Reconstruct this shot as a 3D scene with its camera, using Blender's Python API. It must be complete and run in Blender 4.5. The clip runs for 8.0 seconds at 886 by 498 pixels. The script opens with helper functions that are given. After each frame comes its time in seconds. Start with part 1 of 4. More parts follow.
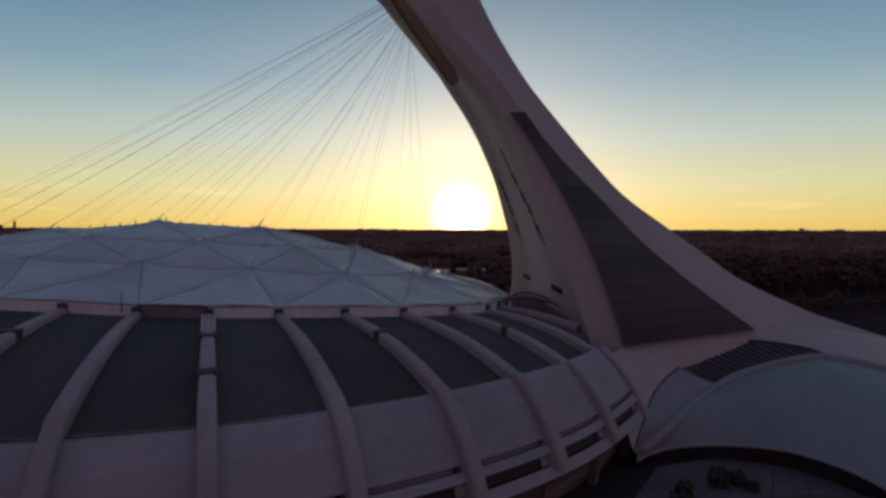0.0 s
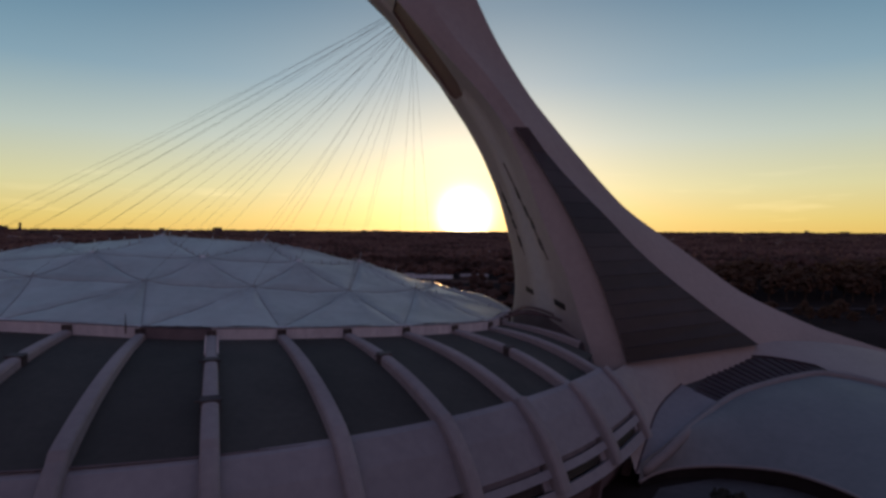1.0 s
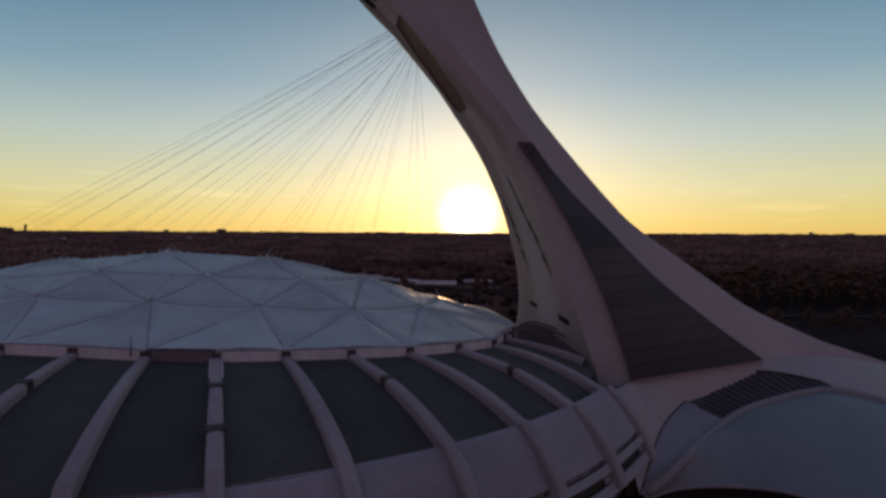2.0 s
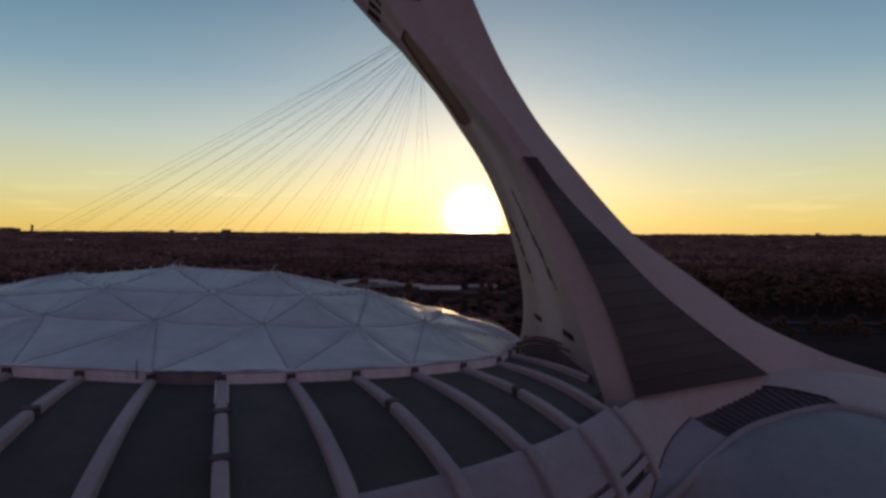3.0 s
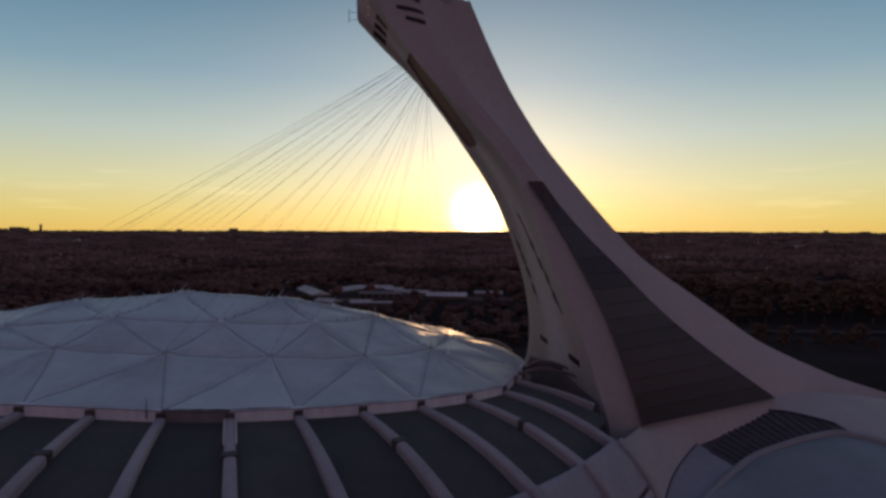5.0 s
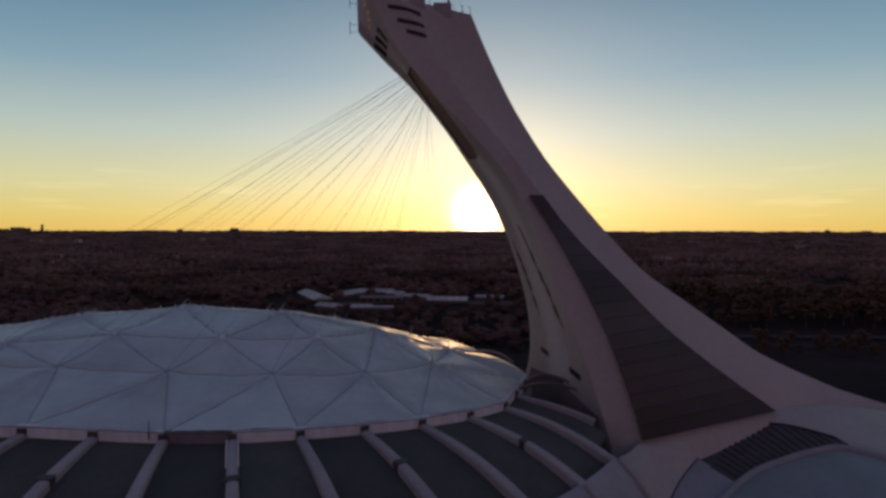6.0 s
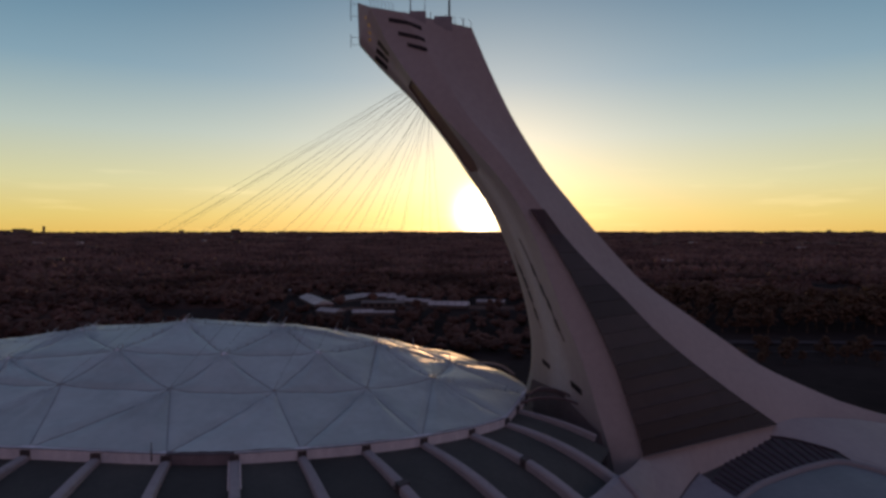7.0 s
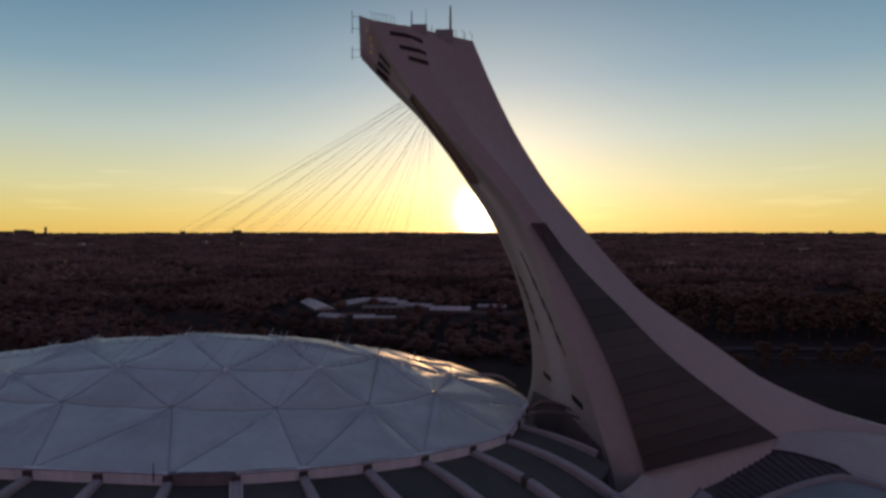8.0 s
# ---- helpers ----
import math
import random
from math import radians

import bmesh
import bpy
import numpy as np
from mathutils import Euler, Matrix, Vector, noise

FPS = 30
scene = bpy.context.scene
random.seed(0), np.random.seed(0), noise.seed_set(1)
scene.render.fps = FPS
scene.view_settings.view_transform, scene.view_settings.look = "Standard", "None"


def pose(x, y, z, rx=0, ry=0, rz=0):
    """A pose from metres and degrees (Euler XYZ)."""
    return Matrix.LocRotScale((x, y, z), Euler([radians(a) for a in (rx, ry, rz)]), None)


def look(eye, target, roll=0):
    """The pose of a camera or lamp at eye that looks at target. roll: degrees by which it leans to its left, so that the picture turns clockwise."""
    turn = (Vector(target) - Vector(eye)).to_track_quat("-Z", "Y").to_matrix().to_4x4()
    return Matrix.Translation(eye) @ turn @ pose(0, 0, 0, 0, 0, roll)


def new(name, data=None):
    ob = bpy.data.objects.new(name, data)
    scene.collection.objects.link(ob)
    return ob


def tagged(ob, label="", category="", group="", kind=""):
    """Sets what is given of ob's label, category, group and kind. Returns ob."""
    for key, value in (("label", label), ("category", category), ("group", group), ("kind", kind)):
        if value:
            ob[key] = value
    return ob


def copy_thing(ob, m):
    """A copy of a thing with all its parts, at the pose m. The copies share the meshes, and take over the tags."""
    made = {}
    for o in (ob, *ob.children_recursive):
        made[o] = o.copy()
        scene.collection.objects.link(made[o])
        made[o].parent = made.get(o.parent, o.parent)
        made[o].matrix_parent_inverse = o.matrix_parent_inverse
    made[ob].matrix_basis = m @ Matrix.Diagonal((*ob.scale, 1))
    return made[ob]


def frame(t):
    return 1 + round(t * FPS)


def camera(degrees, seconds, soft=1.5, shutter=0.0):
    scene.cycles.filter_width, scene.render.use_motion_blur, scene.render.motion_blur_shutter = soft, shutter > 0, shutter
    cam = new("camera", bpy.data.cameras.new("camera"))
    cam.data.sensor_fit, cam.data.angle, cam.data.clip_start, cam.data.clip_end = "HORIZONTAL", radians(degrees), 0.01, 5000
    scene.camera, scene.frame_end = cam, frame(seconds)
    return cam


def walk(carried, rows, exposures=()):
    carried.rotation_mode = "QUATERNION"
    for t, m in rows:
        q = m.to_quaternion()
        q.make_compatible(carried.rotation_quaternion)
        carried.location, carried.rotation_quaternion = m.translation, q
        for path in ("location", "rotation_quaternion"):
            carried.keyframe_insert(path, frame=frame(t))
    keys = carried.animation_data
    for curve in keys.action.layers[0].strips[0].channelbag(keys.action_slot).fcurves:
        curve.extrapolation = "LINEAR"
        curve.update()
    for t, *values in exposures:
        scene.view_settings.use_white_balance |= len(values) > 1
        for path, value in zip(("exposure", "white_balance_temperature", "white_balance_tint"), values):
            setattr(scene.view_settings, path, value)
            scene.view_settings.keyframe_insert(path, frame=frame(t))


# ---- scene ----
from functools import lru_cache

from mathutils.geometry import delaunay_2d_cdt

cam = camera(73.0, 8.0, soft=3.0)
PATH = [
    (0, (-0.526, -1.298, 52.25), (-0.596, 0.7, 52.196), 0.2),
    (0.5, (-0.423, -1.342, 54.35), (-0.498, 0.656, 54.298), 0.2),
    (1, (-0.315, -1.412, 56.552), (-0.397, 0.586, 56.502), 0.3),
    (1.5, (-0.372, -1.445, 58.656), (-0.459, 0.552, 58.609), 0.3),
    (3, (-0.471, -1.399, 65.775), (-0.58, 0.598, 65.727), 0.3),
    (3.5, (-0.539, -1.522, 67.808), (-0.653, 0.474, 67.755), 0.3),
    (4, (-0.56, -1.648, 70.08), (-0.681, 0.348, 70.027), 0.2),
    (4.5, (-0.423, -1.759, 72.202), (-0.55, 0.236, 72.147), 0.2),
    (6, (-0.476, -2.036, 79.2), (-0.608, -0.041, 79.139), 0.1),
    (6.5, (-0.393, -2.191, 81.312), (-0.528, -0.197, 81.251), 0.1),
    (7, (-0.444, -2.259, 83.67), (-0.58, -0.265, 83.609), 0.0),
    (7.5, (-0.406, -2.333, 85.803), (-0.545, -0.339, 85.742), 0.0),
    (8, (-0.441, -2.339, 87.978), (-0.581, -0.344, 87.918), 0.0),
]
walk(cam, [(t, look(eye, target, roll)) for t, eye, target, roll in PATH], [(0.0, 0.2, 7100.0, 21.0), (8.0, 0.2, 7100.0, 21.0)])

# ---- light ----
SUN_AZ, SUN_EL = radians(-0.3), radians(1.8)      # east of +y, and above the level
sun_dir = Vector((math.sin(SUN_AZ) * math.cos(SUN_EL), math.cos(SUN_AZ) * math.cos(SUN_EL), math.sin(SUN_EL)))
scene.view_settings.exposure = 0.0
world = bpy.data.worlds.new("evening_sky")
scene.world = world
world.use_nodes = True
wn, wl = world.node_tree.nodes, world.node_tree.links
wn.clear()


def wnode(kind, **kw):
    n = wn.new(kind)
    for k, v in kw.items():
        if k == "op":
            n.operation = v
        elif k == "ins":
            for j, val in v.items():
                n.inputs[j].default_value = val
    return n


sky = wnode("ShaderNodeTexSky")
sky.sky_type = "NISHITA"
sky.sun_disc = False
sky.sun_elevation, sky.sun_rotation = SUN_EL, SUN_AZ
sky.air_density, sky.dust_density, sky.ozone_density = 1.0, 1.2, 2.0
SKY = 0.02
coord = wnode("ShaderNodeTexCoord")
dot = wnode("ShaderNodeVectorMath", op="DOT_PRODUCT", ins={1: sun_dir})
wl.new(coord.outputs["Generated"], dot.inputs[0])
ang = wnode("ShaderNodeMath", op="ARCCOSINE")
wl.new(dot.outputs["Value"], ang.inputs[0])


def halo(width, power, colour, gain):
    """A round glow in the air about the sun: gain * exp(-(angle / width) ** power)."""
    a = wnode("ShaderNodeMath", op="DIVIDE", ins={1: radians(width)})
    wl.new(ang.outputs[0], a.inputs[0])
    b = wnode("ShaderNodeMath", op="POWER", ins={1: power})
    wl.new(a.outputs[0], b.inputs[0])
    c = wnode("ShaderNodeMath", op="MULTIPLY", ins={1: -1.0})
    wl.new(b.outputs[0], c.inputs[0])
    d = wnode("ShaderNodeMath", op="EXPONENT")
    wl.new(c.outputs[0], d.inputs[0])
    e = wnode("ShaderNodeVectorMath", op="SCALE", ins={0: colour})
    g = wnode("ShaderNodeMath", op="MULTIPLY", ins={1: gain})
    wl.new(d.outputs[0], g.inputs[0])
    wl.new(g.outputs[0], e.inputs["Scale"])
    return e.outputs[0]


def wadd(a, b):
    n = wnode("ShaderNodeVectorMath", op="ADD")
    wl.new(a, n.inputs[0])
    wl.new(b, n.inputs[1])
    return n.outputs[0]


def ramp(stops, fac):
    n = wn.new("ShaderNodeValToRGB")
    el = n.color_ramp.elements
    el[0].position, el[0].color = stops[0][0], (*stops[0][1], 1)
    el[1].position, el[1].color = stops[-1][0], (*stops[-1][1], 1)
    for p, c in stops[1:-1]:
        el.new(p).color = (*c, 1)
    wl.new(fac, n.inputs["Fac"])
    return n.outputs["Color"]


# the evening sky: yellow to blue in the west, dusky in the east
sep = wnode("ShaderNodeSeparateXYZ")
wl.new(coord.outputs["Generated"], sep.inputs[0])
west = ramp([(0.0, (0.585, 0.43, 0.10)), (0.025, (0.55, 0.485, 0.15)), (0.075, (0.475, 0.52, 0.295)), (0.15, (0.315, 0.435, 0.41)), (0.24, (0.132, 0.275, 0.362)), (0.35, (0.038, 0.155, 0.255)), (0.6, (0.07, 0.112, 0.205)), (1.0, (0.055, 0.082, 0.16))], sep.outputs["Z"])
east = ramp([(0.0, (0.245, 0.145, 0.17)), (0.22, (0.218, 0.14, 0.178)), (0.6, (0.072, 0.088, 0.155)), (1.0, (0.055, 0.082, 0.16))], sep.outputs["Z"])
turn = wnode("ShaderNodeMapRange", ins={"From Min": -0.2, "From Max": 0.75})
wl.new(sep.outputs["Y"], turn.inputs["Value"])
blend = wn.new("ShaderNodeMix")
blend.data_type = "RGBA"
wl.new(turn.outputs[0], blend.inputs["Factor"])
wl.new(east, blend.inputs["A"])
wl.new(west, blend.inputs["B"])
scaled = wnode("ShaderNodeVectorMath", op="SCALE", ins={"Scale": SKY})
wl.new(sky.outputs[0], scaled.inputs[0])
total = wadd(scaled.outputs[0], blend.outputs["Result"])
total = wadd(total, halo(1.75, 2.2, (1.0, 0.93, 0.75), 5.0))
total = wadd(total, halo(4.0, 1.0, (1.0, 0.76, 0.27), 0.8))
total = wadd(total, halo(15.0, 1.0, (0.95, 0.87, 0.68), 0.40))
# thin streaks of cloud low in the west
wmap = wn.new("ShaderNodeMapping")
wmap.inputs["Scale"].default_value = (7.0, 7.0, 70.0)
wmap.inputs["Rotation"].default_value = (0.0, 0.04, 0.0)
wl.new(coord.outputs["Generated"], wmap.inputs["Vector"])
wisp = wn.new("ShaderNodeTexNoise")
wisp.inputs["Scale"].default_value, wisp.inputs["Detail"].default_value = 1.0, 4
wl.new(wmap.outputs[0], wisp.inputs["Vector"])
thin = wnode("ShaderNodeMapRange", ins={"From Min": 0.58, "From Max": 0.80, "To Max": 0.11})
wl.new(wisp.outputs["Fac"], thin.inputs["Value"])
low = wnode("ShaderNodeMapRange", ins={"From Min": 0.13, "From Max": 0.05})
wl.new(sep.outputs["Z"], low.inputs["Value"])
amount = wnode("ShaderNodeMath", op="MULTIPLY")
wl.new(thin.outputs[0], amount.inputs[0])
wl.new(low.outputs[0], amount.inputs[1])
cloud = wnode("ShaderNodeVectorMath", op="SCALE", ins={0: (1.0, 0.85, 0.55)})
wl.new(amount.outputs[0], cloud.inputs["Scale"])
total = wadd(total, cloud.outputs[0])
bg = wnode("ShaderNodeBackground", ins={"Strength": 1.0})
wl.new(total, bg.inputs["Color"])
out = wnode("ShaderNodeOutputWorld")
wl.new(bg.outputs[0], out.inputs["Surface"])

sun_data = bpy.data.lights.new("sun", "SUN")
sun_data.energy, sun_data.angle, sun_data.color = 0.8, radians(0.53), (1.0, 0.62, 0.30)
sun = new("sun", sun_data)
sun.matrix_world = look(sun_dir * 1000, (0, 0, 0))

# ---- materials ----


def mat(name, col, col2, rough=0.8, big=0.06, fine=1.5, bump=0.15, metal=0.0, spec=0.4, random_amount=0.0, streak=0.0):
    """A surface with broad stains, fine grain and relief; streak stretches the stains downwards."""
    m = bpy.data.materials.new(name)
    m.use_nodes = True
    nt = m.node_tree
    n, l = nt.nodes, nt.links
    b = n["Principled BSDF"]
    b.inputs["Roughness"].default_value = rough
    b.inputs["Metallic"].default_value = metal
    b.inputs["Specular IOR Level"].default_value = spec
    tc = n.new("ShaderNodeTexCoord")
    mp = n.new("ShaderNodeMapping")
    mp.inputs["Scale"].default_value = (1, 1, 1 - 0.85 * streak)
    l.new(tc.outputs["Object"], mp.inputs["Vector"])
    t1 = n.new("ShaderNodeTexNoise")
    t1.inputs["Scale"].default_value, t1.inputs["Detail"].default_value = big, 6
    l.new(mp.outputs[0], t1.inputs["Vector"])
    t2 = n.new("ShaderNodeTexNoise")
    t2.inputs["Scale"].default_value, t2.inputs["Detail"].default_value = fine, 5
    l.new(tc.outputs["Object"], t2.inputs["Vector"])
    mul = n.new("ShaderNodeMath")
    mul.operation = "MULTIPLY_ADD"
    l.new(t2.outputs["Fac"], mul.inputs[0])
    mul.inputs[1].default_value = 0.5
    l.new(t1.outputs["Fac"], mul.inputs[2])
    rmp = n.new("ShaderNodeMapRange")
    rmp.inputs["From Min"].default_value, rmp.inputs["From Max"].default_value = 0.5, 1.0
    l.new(mul.outputs[0], rmp.inputs["Value"])
    fac = rmp.outputs[0]
    mix = n.new("ShaderNodeMix")
    mix.data_type = "RGBA"
    l.new(fac, mix.inputs["Factor"])
    mix.inputs["A"].default_value, mix.inputs["B"].default_value = (*col, 1), (*col2, 1)
    colour = mix.outputs["Result"]
    if random_amount:
        oi = n.new("ShaderNodeObjectInfo")
        r2 = n.new("ShaderNodeMapRange")
        r2.inputs["To Min"].default_value, r2.inputs["To Max"].default_value = 1 - random_amount, 1 + random_amount
        l.new(oi.outputs["Random"], r2.inputs["Value"])
        sc = n.new("ShaderNodeVectorMath")
        sc.operation = "SCALE"
        l.new(colour, sc.inputs[0])
        l.new(r2.outputs[0], sc.inputs["Scale"])
        colour = sc.outputs[0]
    l.new(colour, b.inputs["Base Color"])
    if bump:
        bp = n.new("ShaderNodeBump")
        bp.inputs["Strength"].default_value, bp.inputs["Distance"].default_value = bump, 0.3
        l.new(t2.outputs["Fac"], bp.inputs["Height"])
        l.new(bp.outputs[0], b.inputs["Normal"])
    return m


M_conc = mat("concrete", (0.255, 0.24, 0.25), (0.365, 0.345, 0.35), 0.8, 0.05, 0.7, 0.12, streak=0.7)
M_tower = mat("tower_concrete", (0.35, 0.305, 0.29), (0.44, 0.39, 0.37), 0.75, 0.03, 0.5, 0.08, streak=0.8)
M_skirt = mat("skirt_concrete", (0.25, 0.245, 0.265), (0.345, 0.335, 0.355), 0.85, 0.05, 0.6, 0.12, random_amount=0.05)
M_panel = mat("dark_roof_panel", (0.064, 0.067, 0.062), (0.092, 0.094, 0.086), 0.8, 0.08, 0.8, 0.1, spec=0.15, random_amount=0.15)
M_fabric = mat("coated_fabric", (0.37, 0.46, 0.455), (0.48, 0.58, 0.575), 0.46, 0.10, 0.5, 0.25, spec=0.4, random_amount=0.10)
M_seam = mat("seam_cable", (0.25, 0.28, 0.29), (0.36, 0.40, 0.41), 0.7, 0.3, 2.0, 0.0)
M_fascia = mat("fascia", (0.56, 0.58, 0.62), (0.76, 0.78, 0.81), 0.8, 0.5, 2.0, 0.1, random_amount=0.06, streak=0.8)
# dark tone for base walls and beams, and for shade under ribs and arch
M_under = mat("dark_base_and_shade", (0.13, 0.10, 0.105), (0.19, 0.15, 0.155), 0.9, 0.1, 1.0, 0.1)
M_hatch = mat("fascia_hatch", (0.15, 0.13, 0.145), (0.21, 0.185, 0.20), 0.8, 0.3, 1.5, 0.1, streak=0.6)
M_dark = mat("dark_steel", (0.05, 0.045, 0.045), (0.08, 0.07, 0.07), 0.6, 0.3, 2.0, 0.05)
M_glass = mat("dark_glass", (0.025, 0.022, 0.024), (0.04, 0.035, 0.036), 0.45, 0.1, 0.6, 0.02, spec=0.12, random_amount=0.2)
M_glaze = mat("glazed_curtain_wall", (0.05, 0.036, 0.036), (0.07, 0.05, 0.05), 0.5, 0.1, 0.6, 0.02, spec=0.2, random_amount=0.32)
M_lit = mat("lit_window", (0.5, 0.35, 0.12), (0.6, 0.4, 0.15), 0.5, 0.3, 2.0, 0.0)
M_lit.node_tree.nodes["Principled BSDF"].inputs["Emission Color"].default_value = (1.0, 0.6, 0.2, 1)
M_lit.node_tree.nodes["Principled BSDF"].inputs["Emission Strength"].default_value = 0.06
M_steel = mat("cable_steel", (0.045, 0.04, 0.04), (0.07, 0.065, 0.065), 0.7, 0.5, 3.0, 0.0)
M_dome = mat("pool_roof", (0.165, 0.188, 0.20), (0.225, 0.25, 0.262), 0.6, 0.06, 0.6, 0.05)
M_ground = mat("earth_and_grass", (0.035, 0.029, 0.027), (0.06, 0.048, 0.044), 1.0, 0.012, 0.12, 0.3, spec=0.0)
M_pave = mat("paving", (0.06, 0.058, 0.062), (0.12, 0.115, 0.12), 0.85, 0.08, 0.6, 0.1)
M_road = mat("asphalt", (0.06, 0.048, 0.05), (0.09, 0.072, 0.074), 0.9, 0.08, 0.8, 0.1, spec=0.1)
M_leaf = mat("foliage", (0.03, 0.032, 0.024), (0.06, 0.055, 0.042), 0.9, 0.03, 0.5, 0.4, random_amount=0.3)
M_bark = mat("bark", (0.07, 0.05, 0.035), (0.12, 0.09, 0.06), 0.9, 0.5, 3.0, 0.3)
M_white = mat("pale_roof", (0.36, 0.32, 0.31), (0.50, 0.45, 0.43), 0.6, 0.1, 0.8, 0.05, random_amount=0.2)
M_wall = mat("building_wall", (0.11, 0.085, 0.08), (0.18, 0.145, 0.13), 0.85, 0.1, 0.8, 0.05, random_amount=0.3)

# dark red-brown: the recess's shade and the sun's flare put into its colour
M_recess = mat("recess_shade", (0.17, 0.095, 0.08), (0.23, 0.13, 0.11), 0.7, 0.1, 0.8, 0.05)
M_ring = mat("ring_concrete", (0.24, 0.225, 0.23), (0.31, 0.29, 0.29), 0.8, 0.08, 0.8, 0.1)
M_vent = mat("vent_slats", (0.075, 0.058, 0.07), (0.11, 0.085, 0.10), 0.9, 0.2, 1.5, 0.05, spec=0.1)
M_groove = mat("groove", (0.15, 0.115, 0.11), (0.21, 0.16, 0.15), 0.8, 0.1, 0.8, 0.05)


def wood_material(name, dark, mid, rust, pale):
    """Crowns that change from clump to clump and from stand to stand."""
    m = mat(name, dark, mid, 0.95, 0.05, 0.6, 0.3, spec=0.03)
    n, l = m.node_tree.nodes, m.node_tree.links
    geo = n.new("ShaderNodeNewGeometry")
    r = n.new("ShaderNodeValToRGB")
    el = r.color_ramp.elements
    el[0].color, el[1].color = (*dark, 1), (*mid, 1)
    el.new(0.85).color = (*rust, 1)
    l.new(geo.outputs["Random Per Island"], r.inputs["Fac"])
    tc = n.new("ShaderNodeTexCoord")
    stand = n.new("ShaderNodeTexNoise")
    stand.inputs["Scale"].default_value, stand.inputs["Detail"].default_value = 0.011, 4
    l.new(tc.outputs["Object"], stand.inputs["Vector"])
    s2 = n.new("ShaderNodeValToRGB")
    e2 = s2.color_ramp.elements
    e2[0].position, e2[0].color = 0.36, (*[c * 0.42 for c in dark], 1)
    e2[1].position, e2[1].color = 0.62, (*[c * 1.15 for c in pale], 1)
    l.new(stand.outputs["Fac"], s2.inputs["Fac"])
    b = n["Principled BSDF"]
    old = b.inputs["Base Color"].links[0].from_socket
    m1 = n.new("ShaderNodeMix")
    m1.data_type = "RGBA"
    m1.inputs["Factor"].default_value = 0.28
    l.new(old, m1.inputs["A"])
    l.new(r.outputs["Color"], m1.inputs["B"])
    m2 = n.new("ShaderNodeMix")
    m2.data_type = "RGBA"
    m2.inputs["Factor"].default_value = 0.7
    l.new(m1.outputs["Result"], m2.inputs["A"])
    l.new(s2.outputs["Color"], m2.inputs["B"])
    l.new(m2.outputs["Result"], b.inputs["Base Color"])
    thin = n.new("ShaderNodeBsdfTranslucent")
    warm = n.new("ShaderNodeMix")
    warm.data_type, warm.blend_type = "RGBA", "MULTIPLY"
    warm.inputs["Factor"].default_value = 1.0
    warm.inputs["B"].default_value = (1.0, 0.62, 0.42, 1)
    l.new(m2.outputs["Result"], warm.inputs["A"])
    l.new(warm.outputs["Result"], thin.inputs["Color"])
    both = n.new("ShaderNodeMixShader")
    both.inputs["Fac"].default_value = 0.18
    l.new(b.outputs[0], both.inputs[1])
    l.new(thin.outputs[0], both.inputs[2])
    l.new(both.outputs[0], n["Material Output"].inputs["Surface"])
    return m


M_wood = wood_material("autumn_leaves", (0.105, 0.072, 0.064), (0.15, 0.094, 0.08), (0.20, 0.105, 0.075), (0.18, 0.112, 0.092))
# paler brown for the far woods: distance haze put into the colour
M_hazed = wood_material("bare_woodland", (0.16, 0.10, 0.09), (0.21, 0.125, 0.108), (0.235, 0.13, 0.10), (0.255, 0.15, 0.125))

M_park = wood_material("park_leaves", (0.12, 0.082, 0.06), (0.17, 0.115, 0.08), (0.23, 0.13, 0.08), (0.21, 0.14, 0.10))

# ---- mesh helpers ----


def base(name, loc, label, category, group="", kind=""):
    e = new(name)
    e.location = loc
    return tagged(e, label, category, group, kind)


def origin_of(ob):
    v = Vector((0, 0, 0))
    while ob is not None:
        v += ob.location
        ob = ob.parent
    return v


def mesh(name, verts, faces, material, parent=None, label="", smooth=False):
    """A mesh from places in the world, hung under its parent."""
    o = origin_of(parent) if parent is not None else Vector((0, 0, 0))
    me = bpy.data.meshes.new(name)
    me.from_pydata([tuple(Vector(v) - o) for v in verts], [], faces)
    me.validate()
    bm = bmesh.new()
    bm.from_mesh(me)
    bmesh.ops.recalc_face_normals(bm, faces=bm.faces)
    bm.to_mesh(me)
    bm.free()
    me.materials.append(material)
    if smooth:
        me.polygons.foreach_set("use_smooth", [True] * len(me.polygons))
    ob = new(name, me)
    if parent is not None:
        ob.parent = parent
    if label:
        ob["label"] = label
    return ob


def grid_faces(rows, cols, closed=False, off=0):
    f = []
    for i in range(rows - 1):
        for j in range(cols if closed else cols - 1):
            k = (j + 1) % cols
            f.append((off + i * cols + j, off + i * cols + k, off + (i + 1) * cols + k, off + (i + 1) * cols + j))
    return f


def loft(rings, cap=True):
    """Closed rings of equal length joined into a skin."""
    n = len(rings[0])
    v = [p for r in rings for p in r]
    f = grid_faces(len(rings), n, True)
    if cap:
        f += [tuple(range(n - 1, -1, -1)), tuple(range((len(rings) - 1) * n, len(rings) * n))]
    return v, f


def slab(quad, depth):
    """A box on a four-cornered patch, sunk and raised by depth along its normal."""
    q = [Vector(p) for p in quad]
    nrm = ((q[2] - q[0]).cross(q[3] - q[1])).normalized()
    v = [p + nrm * depth for p in q] + [p - nrm * depth for p in q]
    return v, [(0, 1, 2, 3), (7, 6, 5, 4), (0, 4, 5, 1), (1, 5, 6, 2), (2, 6, 7, 3), (3, 7, 4, 0)]


